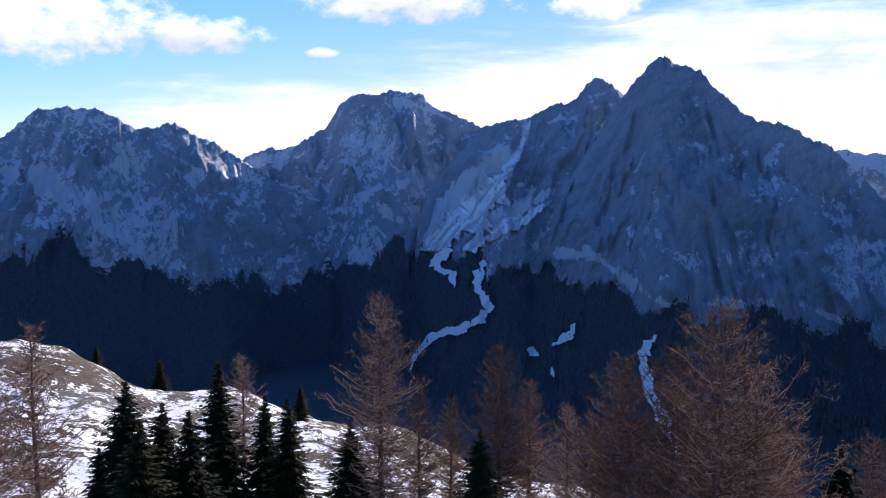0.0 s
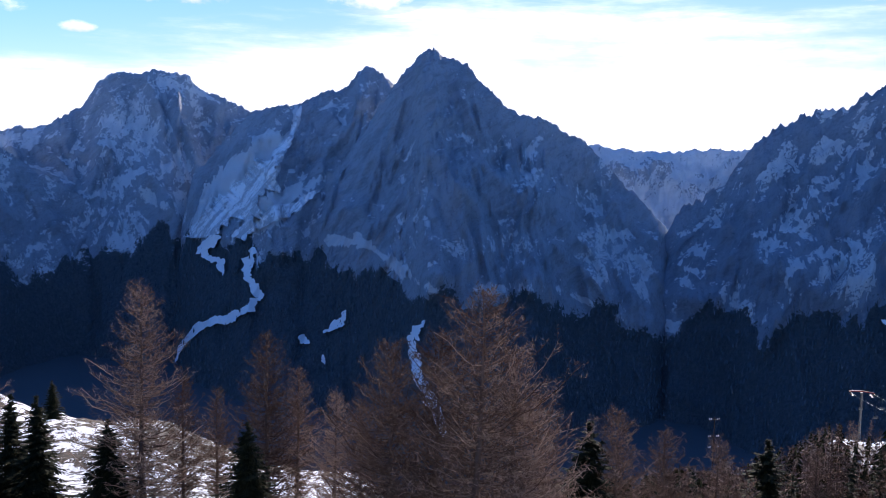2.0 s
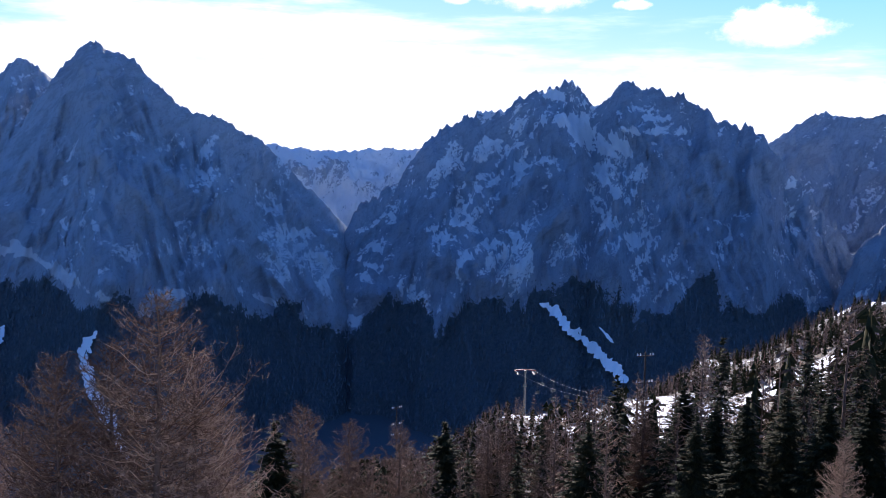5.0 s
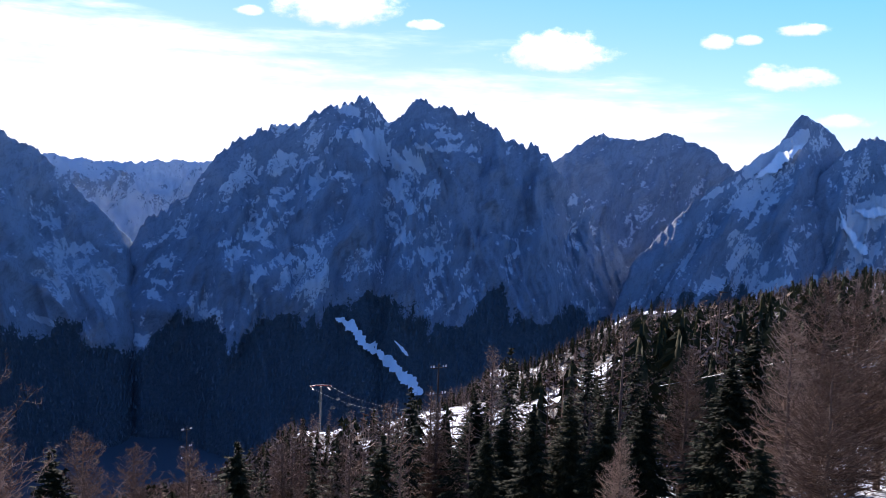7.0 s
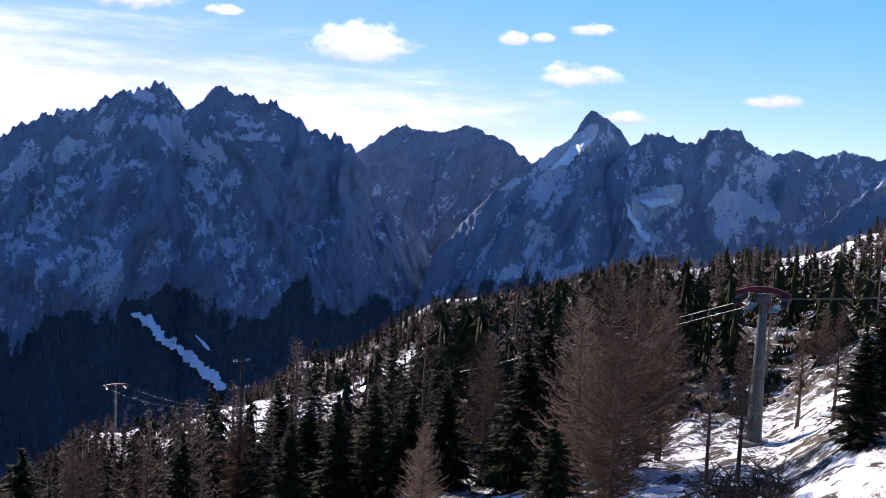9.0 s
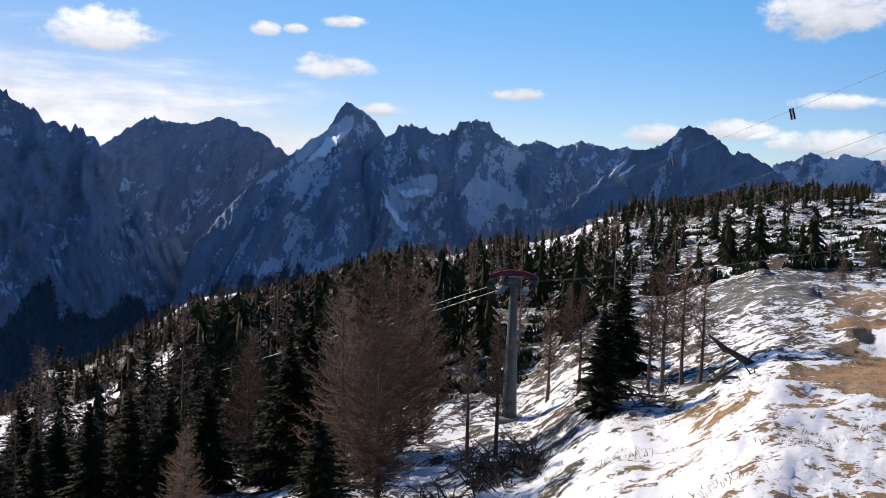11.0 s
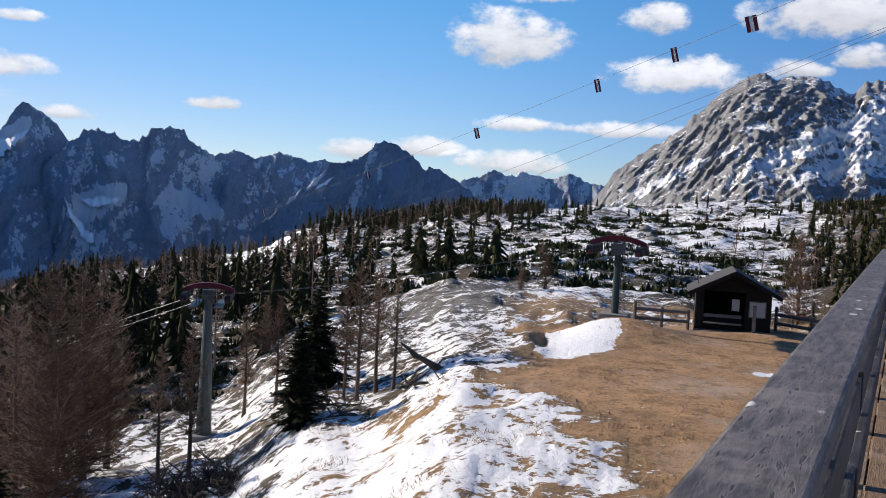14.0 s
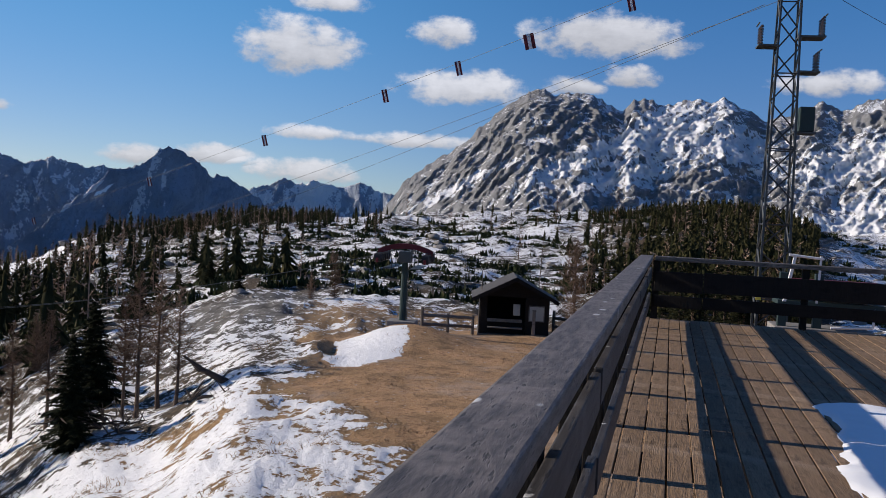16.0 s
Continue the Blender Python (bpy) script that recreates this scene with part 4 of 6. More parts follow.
def height(x, y):
    x, y = np.asarray(x, float), np.asarray(y, float)
    r = np.hypot(x, y)
    flat = plateau(x, y)
    rough = (1 - flat) * sstep(r, 12, 60)
    z = base_height(x, y)
    z = z + rough * (1.1 * fbm(x * 0.05, y * 0.05, 61, 3) + 0.75 * ridged(x * 0.14, y * 0.14, 62, 4)) * (1 + sstep(r, 100, 300))
    z = z + (0.25 + 0.5 * (1 - flat)) * 0.32 * fbm(x * 0.6, y * 0.6, 63, 4)
    z = z + (1 - 0.8 * flat) * (0.09 * ridged(x * 0.55 + y * 0.2, y * 1.1 - x * 0.3, 64, 4) + 0.05 * ridged(x * 1.3 + y * 0.5, y * 2.6 - x * 0.8, 65, 3)) * (1 - sstep(r, 60, 110))
    # earth bank beside the lift tower
    d = np.hypot((x - 40.4) / 3.0, (y + 8.6) / 2.0)
    z = z + 0.7 * np.exp(-d * d)
    return z


def hz(x, y):
    return float(height(np.array([x]), np.array([y]))[0])


def build_ground():
    azs = np.concatenate([np.arange(-60, -32, 1.0), np.arange(-32, 60, 0.4), np.arange(60, 136, 0.22), np.arange(136, 300, 4.0)])
    rs = np.concatenate([[0.4, 1.5], np.geomspace(3.05, 120, 145), np.geomspace(123, 700, 52), np.geomspace(740, 4880, 22)])
    A, R = np.meshgrid(np.radians(azs), rs, indexing="ij")
    X, Y = R * np.sin(A), R * np.cos(A)
    Z = height(X, Y)
    deg = np.degrees(A)
    flat = plateau(X, Y)
    grav = flat.copy()
    # grassy brown band along the edge of the yard, thin snow beyond
    far = sstep(R, 45, 90)
    S = 0.56 + 0.28 * fbm(X * 0.08, Y * 0.08, 91, 4) + 0.22 * fbm(X * 0.45, Y * 0.45, 92, 3)
    bare = sstep(R, 30, 46) * (1 - sstep(R, 60, 75)) * sstep(deg, 93, 97) * (1 - sstep(deg, 112, 116))
    S = S - 0.06 * bare - 0.04 * far
    smooth_snow = (1 - sstep(np.abs(deg - (88 + 0.18 * (R - 20))), 8, 13)) * (1 - sstep(R, 36, 44)) * (1 - flat)
    S = S + 0.07 * smooth_snow
    open_field = sstep(deg, 86, 92) * sstep(R, 70, 110)
    S = S + 0.17 * open_field + 0.3 * fbm(X * 0.17, Y * 0.17, 95, 4, 0.6) * sstep(R, 40, 70) - 0.13 * sstep(R, 38, 60)
    S = S - 0.45 * sstep(deg, 112, 115) * (1 - sstep(deg, 125, 127)) * sstep(R, 52, 62)
    wooded = (1 - sstep(deg, 78, 92)) * sstep(R, 45, 62) * sstep(deg, 18, 24)
    S = S * (1 - wooded) + wooded * (np.interp(deg, [50, 60, 68, 76], [0.10, 0.16, 0.36, 0.5]) - np.interp(deg, [60, 75], [1.8, 1.1]) * fbm(X * 0.018, Y * 0.018, 131, 3) + 0.25 * fbm(X * 0.1, Y * 0.1, 97, 3))
    S = S * (1 - flat) - 0.35 * flat
    # snow lying in the yard
    for px, py, w, h, t in SNOW_PATCHES:
        c, s = math.cos(radians(t)), math.sin(radians(t))
        u, v = (X - px) * c + (Y - py) * s, -(X - px) * s + (Y - py) * c
        d = (u / w) ** 2 + (v / h) ** 2 + 0.7 * fbm(X * 0.5, Y * 0.5, 93, 3)
        S = np.maximum(S, 1.5 * (1 - sstep(d, 0.6, 1.25)) - 0.35)
    steep = sstep(R, 650, 900)
    S = S - 1.2 * steep
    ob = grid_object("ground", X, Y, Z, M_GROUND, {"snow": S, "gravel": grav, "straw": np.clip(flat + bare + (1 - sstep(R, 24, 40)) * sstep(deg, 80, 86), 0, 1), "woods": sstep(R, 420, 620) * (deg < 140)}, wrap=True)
    return tagged(ob, "snow-dusted alpine hillside with brown trodden yard", "ground", kind="structure")


SNOW_PATCHES = [(37.5, -6.2, 4.2, 1.5, -15), (40.2, -6.6, 2.0, 1.6, 40), (31.5, -11.5, 1.0, 0.35, 20), (34, -15.2, 1.2, 0.4, 0)]
ground = build_ground()


# ---- trees ----
class Soup:
    """Triangles gathered for one mesh."""

    def __init__(self):
        self.v, self.f = [], []

    def tube(self, pts, radii, sides=5):
        base = len(self.v)
        for k, (p, r) in enumerate(zip(pts, radii)):
            d = (pts[min(k + 1, len(pts) - 1)] - pts[max(k - 1, 0)]).normalized()
            u = d.orthogonal().normalized()
            w = d.cross(u)
            for s in range(sides):
                a = 2 * math.pi * s / sides
                self.v.append(p + r * (math.cos(a) * u + math.sin(a) * w))
        for k in range(len(pts) - 1):
            for s in range(sides):
                a, b = base + k * sides + s, base + k * sides + (s + 1) % sides
                self.f += [(a, b, b + sides), (a, b + sides, a + sides)]

    def blade(self, p, q, w, up):
        """A slim three-sided twig or spray from p to q."""
        d = q - p
        s = d.cross(up)
        if s.length < 1e-5:
            s = d.orthogonal()
        s = s.normalized() * w
        n = len(self.v)
        self.v += [p + s, p - s, q]
        self.f.append((n, n + 1, n + 2))

    def mesh(self, name, material):
        return soup_mesh(name, [tuple(v) for v in self.v], self.f, material)


def larch_meshes(rng, h=11.0, branches=150, twigs=34, low=0.12, width=0.24, twig_w=0.016, sides=6, lean=0.03, full=1.9):
    """Bare larch: trunk, and the crown of limbs and fine twigs."""
    trunk, crown = Soup(), Soup()
    n = 9
    off = [Vector((0, 0, 0))]
    for k in range(n):
        off.append(off[-1] + Vector((rng.uniform(-lean, lean), rng.uniform(-lean, lean), 0)) * h / n)
    axis = [Vector((off[k].x, off[k].y, h * k / n)) for k in range(n + 1)]
    r0 = 0.016 * h
    trunk.tube(axis, [r0 * (1.25 if k == 0 else 1) * (1 - 0.96 * k / n) + 0.008 for k in range(n + 1)], sides)

    def on_axis(t):
        k = min(int(t * n), n - 1)
        return axis[k].lerp(axis[k + 1], t * n - k)
    up = Vector((0, 0, 1))

    def spray(q, count, reach):
        for _ in range(count):
            d = Vector((rng.uniform(-1, 1), rng.uniform(-1, 1), rng.uniform(-0.5, 1.0))).normalized()
            crown.blade(q, q + d * rng.uniform(0.4, 1.0) * reach, twig_w, Vector((rng.uniform(-1, 1), rng.uniform(-1, 1), rng.uniform(-1, 1))))
    for b in range(branches):
        t = low + (0.985 - low) * ((b + rng.random()) / branches) ** 1.12
        p = on_axis(t)
        a = rng.uniform(0, 2 * math.pi)
        out = Vector((math.cos(a), math.sin(a), 0))
        side = out.cross(up)
        shape = min(1.0, (1 - t) * full + 0.03) ** 0.8 * min(1.0, 0.5 + (t - low) / 0.35)
        ln = h * width * shape * (rng.uniform(0.35, 0.95) if rng.random() < 0.85 else rng.uniform(0.95, 1.2)) + 0.15
        rise = rng.uniform(-0.25, 0.15) + 0.5 * t
        bend = rng.uniform(-0.25, 0.25)
        pts = [p]
        for k in range(1, 6):
            u = k / 5
            jig = Vector((rng.uniform(-.06, .06), rng.uniform(-.06, .06), rng.uniform(-.06, .06))) * ln
            pts.append(p + out * ln * u + side * bend * ln * u * u + Vector((0, 0, ln * (rise * u + 0.5 * (u * u - 0.45 * u)))) + jig)
        if twigs <= 20:
            crown.blade(pts[0], pts[3], 0.04, Vector((0.3, 0.2, 1)))
            crown.blade(pts[2], pts[5], 0.03, Vector((0.3, 0.2, 1)))
            for w in range(max(4, int(twigs * (0.35 + shape)))):
                spray(pts[rng.randrange(1, 6)], 1, 0.4)
            continue
        crown.tube(pts, [0.0034 * h * (1 - t) * (1 - 0.15 * k) + 0.008 for k in range(6)], 3)
        for w in range(max(3, int(7 * (0.3 + shape)))):
            u = rng.uniform(0.15, 1.0) * 5
            k = min(int(u), 4)
            q = pts[k].lerp(pts[k + 1], u - k)
            d = (side * rng.choice((-1, 1)) * rng.uniform(0.4, 1.0) + out * rng.uniform(0.0, 0.9) + up * rng.uniform(-0.35, 0.8)).normalized()
            sl = ln * rng.uniform(0.12, 0.4) * (1.15 - 0.12 * u) + 0.1
            tip = q + d * sl + up * 0.25 * sl
            m = q.lerp(tip, 0.5) - up * 0.08 * sl
            crown.blade(q, tip, 0.011, up)
            for j in range(max(2, int(twigs * 0.17 * (0.4 + sl)))):
                spray(q.lerp(tip, rng.random()) if j % 2 else m.lerp(tip, rng.random()), 1, 0.3)
        for j in range(max(3, int(twigs * 0.34 * (0.3 + shape)))):
            u = rng.uniform(0.1, 5)
            k = min(int(u), 4)
            spray(pts[k].lerp(pts[k + 1], u - k), 1, 0.26)
    return trunk.mesh("larch_trunk", M_BARK), crown.mesh("larch_crown", M_TWIG)


def spruce_meshes(rng, h=9.0, whorls=26, boughs=8, sprays=11, width=0.2, low=0.05, sides=6):
    """Dark spruce: trunk, and tiers of drooping boughs with needle sprays."""
    trunk, crown = Soup(), Soup()
    trunk.tube([Vector((0, 0, 0)), Vector((0, 0, h * .5)), Vector((0, 0, h * 0.99))], [0.016 * h, 0.009 * h, 0.01], sides)
    for w in range(whorls):
        t0 = low + (0.99 - low) * (w / (whorls - 1)) ** 0.92
        for b in range(boughs if t0 < 0.9 else 5):
            t = min(0.985, max(low, t0 + rng.uniform(-0.5, 0.5) / whorls))
            shape = (1 - t) ** 0.85
            a = 2 * math.pi * (b + 0.5 * (w % 2)) / boughs + rng.uniform(-0.45, 0.45)
            out = Vector((math.cos(a), math.sin(a), 0))
            side = Vector((-out.y, out.x, 0))
            ln = h * width * shape * rng.uniform(0.4, 1.15) + 0.10
            droop = rng.uniform(0.25, 0.7) * (1 - t)
            p0 = Vector((0, 0, h * t))

            def spine(u):
                return p0 + out * ln * u + Vector((0, 0, ln * (0.12 * u - droop * u * u + 0.12 * u ** 3)))
            m = max(3, int(sprays * (0.3 + 0.9 * shape)))
            for k in range(m):
                u = 0.12 + 0.88 * (k + rng.random() * .6) / m
                q = spine(min(u, 1.0))
                wd = ln * 0.34 * (1.08 - u) + 0.06
                for sg in (-1, 1):
                    tip = q + (side * sg * rng.uniform(.7, 1.2) + out * 0.75) * wd + Vector((0, 0, -wd * rng.uniform(0.1, 0.7)))
                    crown.blade(q - out * 0.1, tip, 0.035 + 0.012 * h * 0.8, Vector((rng.uniform(-.6, .6), rng.uniform(-.6, .6), 1)))
            crown.blade(spine(0.3), spine(1.0) + out * 0.12, 0.05 * (1 + shape), Vector((0, 0, 1)))
    crown.blade(Vector((0, 0, h * .93)), Vector((0, 0, h * 1.03)), 0.04, Vector((1, 0, 0)))
    return trunk.mesh("spruce_trunk", M_BARK), crown.mesh("spruce_crown", M_NEEDLE)


RNG = random.Random(7)
LARCH_NEAR = [larch_meshes(RNG, 11, n, 46, low=lo, width=wd, twig_w=0.0135, full=fl, lean=ln) for n, lo, wd, fl, ln in ((300, .03, .25, 1.6, .03), (270, .05, .22, 1.7, .04), (300, .05, .26, 2.1, .06), (150, .3, .14, 1.9, .05))]
LARCH_MID = [larch_meshes(RNG, 11, 80, 16, low=0.08, width=.17, twig_w=0.035, sides=4) for _ in range(3)]
SPRUCE_NEAR = [spruce_meshes(RNG, 9, 34, 11, 10, wd) for wd in (.38, .43, .31)]
SPRUCE_MID = [spruce_meshes(RNG, 9, 18, 8, 4, wd) for wd in (.23, .28)]
TREE_LABEL = {"larch": "bare brown larch tree with fine twigs on snowy ground", "spruce": "dark green spruce tree on the snowy hillside"}


def place_tree(kind, meshes, x, y, h, base_h, label="", group="", turn=None, tilt=0.0, z=None):
    s = h / base_h
    zz = (hz(x, y) - 0.12) if z is None else z
    m = pose(x, y, zz, tilt, 0, RNG.uniform(0, 360) if turn is None else turn) @ Matrix.Diagonal((s, s, s, 1))
    ob = thing(kind + "_tree", label or TREE_LABEL[kind], "tree", m, group)
    part_mesh("trunk", meshes[0], ob)
    part_mesh("crown", meshes[1], ob)
    return ob


def tree_to_top(kind, meshes, az, top_el, r, base_h, label="", tilt=0.0):
    """A tree at a bearing and distance whose top reaches an angle of height."""
    p = polar(az, r)
    z = hz(p.x, p.y) - 0.12
    h = max(2.0, r * math.tan(radians(top_el)) - z)
    return place_tree(kind, meshes, p.x, p.y, h, base_h, label, tilt=tilt)


NEAR_TREES = [
    ("larch", 0, -3.9, -8.3, 36, "tall bare brown larch on the snowy slope edge"), ("larch", 1, 3.5, -11.2, 36, "slender bare brown larch below the slope edge"),
    ("larch", 2, 16.4, -8.5, 26, "broad bare brown larch with spreading twigs"), ("larch", 2, 11.0, -11.8, 27, "broad bare brown larch with spreading twigs"),
    ("larch", 1, 20.3, -14.5, 30, ""), ("larch", 2, 13.8, -11.2, 28, "broad bare brown larch with spreading twigs"), ("larch", 2, 18.6, -12.0, 27, ""), ("larch", 1, 5.2, -13.4, 38, ""), ("larch", 0, 9.2, -15.2, 29, ""), ("larch", 1, -1.6, -13.6, 38, ""), ("spruce", 0, -15.4, -14.6, 33, ""), ("spruce", 1, -18.3, -14.8, 31, ""), ("spruce", 1, 2.2, -16.4, 34, ""), ("larch", 0, 7.6, -14.8, 33, ""), ("larch", 1, 0.4, -14.4, 40, ""),
    ("larch", 1, -12.3, -11.6, 44, ""), ("larch", 3, -24.0, -9.0, 24, "thin young bare larch on snow"), ("larch", 3, -26.2, -8.6, 22, ""),
    ("spruce", 1, -19.0, -12.6, 34, "dark green spruce beside snow"), ("spruce", 0, -17.0, -14.0, 34, "dark green spruce beside snow"),
    ("spruce", 2, -13.7, -11.9, 40, ""), ("spruce", 2, -11.0, -14.0, 40, ""), ("spruce", 2, -9.6, -14.2, 38, ""), ("spruce", 1, -5.8, -15.8, 36, ""), ("spruce", 0, -20.6, -16.2, 36, ""),
    ("spruce", 0, -17.1, -11.5, 72, "small distant spruce on the slope edge"), ("spruce", 0, -8.85, -13.5, 58, "small spruce on the slope edge"), ("spruce", 1, -20.6, -11.2, 74, ""),
]
EAST_TREES = [
    ("larch", 2, 68.2, -5.4, 40, "large dense bare brown larch on the slope"), ("larch", 2, 70.3, -5.6, 42, "large dense bare brown larch on the slope"), ("larch", 0, 66.8, -7.2, 38, ""),
    ("larch", 1, 71.6, -6.4, 44, ""), ("larch", 2, 69.0, -9.0, 33, ""), ("spruce", 0, 64.6, -8.2, 46, ""), ("spruce", 1, 63.5, -10, 44, ""),
    ("larch", 3, 86.0, -4.2, 36, "slim bare larch in a small group"), ("larch", 3, 87.2, -4.0, 37, "slim bare larch in a small group"), ("larch", 3, 88.2, -4.9, 36, "slim bare larch in a small group"), ("larch", 3, 85.2, -5.4, 36.5, "slim bare larch in a small group"),
    ("spruce", 1, 83.6, -5.5, 40, "dark spruce beside bare larches"), ("spruce", 2, 82.5, -7.4, 34, "ragged spruce on the snow bank"), ("larch", 3, 76.2, -8.4, 37, "thin bare larch pole"), ("larch", 3, 74.5, -9.5, 38, ""),
    ("larch", 1, 80.5, -6.6, 70, ""), ("larch", 0, 97.0, -2.4, 112, "bare larch on the snowy pasture"), ("spruce", 0, 90.7, -3.1, 120, ""), ("spruce", 1, 92.3, -3.6, 118, ""),
    ("larch", 1, 61.0, -9.6, 50, ""), ("spruce", 0, 58.6, -12.4, 46, ""), ("spruce", 1, 56.4, -13.2, 50, ""), ("spruce", 0, 54.2, -13.0, 52, ""), ("spruce", 2, 52.0, -13.6, 50, ""),
    ("spruce", 1, 48.4, -13.2, 58, "yellow-green tipped spruce on the slope"), ("spruce", 0, 50.2, -14.2, 56, ""), ("larch", 1, 46.0, -14.5, 60, ""), ("spruce", 2, 43.6, -15.2, 60, ""), ("larch", 0, 40.2, -16.0, 62, ""),
    ("larch", 1, 36.5, -16.4, 60, ""), ("spruce", 1, 33.8, -16.2, 58, ""), ("larch", 0, 31.0, -16.6, 52, ""), ("larch", 1, 28.0, -16.2, 50, ""), ("larch", 0, 25.2, -15.4, 46, ""), ("spruce", 0, 23.4, -16.0, 46, ""),
    ("larch", 0, 57.3, -15.2, 38, ""),
    ("larch", 1, 97.2, -2.6, 68, "bare brown larch on the snowy pasture"), ("larch", 1, 95.8, -4.6, 68, ""), ("spruce", 1, 91.5, -3.8, 76, "dark spruce on the snowy pasture"), ("spruce", 1, 89.8, -3.2, 100, ""),
    ("larch", 2, 111.8, -1.0, 68, "bare brown larch behind the hut"), ("larch", 3, 81.15, -6.4, 45, ""), ("larch", 3, 79.3, -7.1, 50, ""), ("spruce", 1, 65.4, -14.4, 28, "small spruce at the foot of the terrace slope"),
]
for kind, v, az, el, r, lab in NEAR_TREES + EAST_TREES:
    pool, bh = (LARCH_NEAR, 11) if kind == "larch" else (SPRUCE_NEAR, 9)
    tree_to_top(kind, pool[v], az, el, r, bh, lab)


THICKET = random.Random(41)
for _ in range(46):
    az, r = THICKET.uniform(38, 64), THICKET.uniform(46, 92)
    kind = "spruce" if THICKET.random() < 0.48 else "larch"
    p = polar(az, r)
    pool, bh = (LARCH_MID, 11) if kind == "larch" else (SPRUCE_NEAR if r < 54 else SPRUCE_MID, 9)
    place_tree(kind, THICKET.choice(pool), p.x, p.y, THICKET.uniform(4.0, 8.5), bh, group="thicket below the terrace")


def forest():
    rng = np.random.default_rng(21)
    n = 18500
    az = np.where(np.arange(n) < 16000, rng.uniform(19, 112, n), rng.uniform(112.2, 125.5, n))
    hi = np.interp(az, [19, 30, 38, 50, 60, 71, 77, 85, 93, 101, 110, 128], [85, 140, 265, 510, 510, 430, 410, 350, 290, 290, 290, 260])
    r = np.sqrt(rng.uniform(52 ** 2, hi ** 2))
    x, y = r * np.sin(np.radians(az)), r * np.cos(np.radians(az))
    dens = np.interp(az, [19, 35, 55, 70, 80, 90, 100, 111, 112.5, 118, 123, 126], [.8, .8, .85, .75, .6, .32, .09, .08, .3, 1.0, 1.0, .5])
    dens = np.where((r / hi > 0.75) & (az < 97), np.maximum(dens, 0.75), dens)
    dens = np.where((az > 64) & (az < 111) & (r < np.interp(az, [64, 75, 90], [80, 130, 150])), dens * np.interp(az, [64, 70], [1, 0.4]), dens)
    clump = fbm(x * 0.018, y * 0.018, 131, 3)
    keep = rng.random(n) < dens * np.where(az > 111, 1.0, np.clip(0.72 + 3.0 * clump, 0, 1.6))
    keep &= ~((az > 84) & (az < 111.5) & (r < 90)) & ~((az > 60) & (az < 84) & (r < 62))
    larch = rng.random(n) < np.interp(az, [50, 75, 95, 111, 113], [0.68, 0.6, 0.45, 0.4, 0.15])
    h = (3.2 + 7.6 * rng.random(n) ** 0.8) * np.interp(az, [70, 80, 90, 97, 110, 114, 119, 125], [1.0, 0.85, 0.7, 0.5, 0.45, 0.38, 0.5, 0.5]) * np.interp(az, [20, 38, 48], [0.75, 0.8, 1]) * np.interp(r, [90, 170, 500], [1, 0.74, 0.68])
    items = [("larch" if larch[i] else "spruce", x[i], y[i], h[i], r[i]) for i in np.nonzero(keep)[0]]
    return [t for t in items if t[4] < 130], [t for t in items if t[4] >= 130]


singles, far_trees = forest()
singles.sort(key=lambda s: s[4])
for kind, x, y, h, r in singles[:280]:
    if kind == "larch":
        pool = LARCH_MID
        place_tree(kind, RNG.choice(pool), x, y, h, 11, group="hillside larches")
    else:
        pool = SPRUCE_MID
        place_tree(kind, RNG.choice(pool), x, y, h, 9, group="hillside spruces")
far_trees += singles[280:]
for az, r, h in ((110.5, 200, 6.5), (114.1, 190, 7), (108.3, 130, 5.5), (101.35, 280, 8), (92.8, 160, 6), (118.1, 130, 7), (99.5, 150, 4.5), (104.8, 170, 5)):
    far_trees.append(("larch", r * math.sin(radians(az)), r * math.cos(radians(az)), h, r))


def gather(pool, items, name, label, material):
    """Many trees of one kind as a single mesh."""
    arrs = []
    for me in pool:
        v = np.empty(len(me.vertices) * 3, np.float32)
        me.vertices.foreach_get("co", v)
        f = np.empty(len(me.loops), np.int32)
        me.loops.foreach_get("vertex_index", f)
        arrs.append((v.reshape(-1, 3), f.reshape(-1, 3)))
    V, F, n = [], [], 0
    rng = random.Random(5)
    for x, y, z, s in items:
        v, f = rng.choice(arrs)
        a = rng.uniform(0, 2 * math.pi)
        c, sn = math.cos(a), math.sin(a)
        w = np.stack([v[:, 0] * c - v[:, 1] * sn, v[:, 0] * sn + v[:, 1] * c, v[:, 2]], -1) * s + (x, y, z)
        V.append(w)
        F.append(f + n)
        n += len(v)
    ob = new(name, soup_mesh(name, np.concatenate(V), np.concatenate(F), material))
    return tagged(ob, label, "forest", kind="stuff")


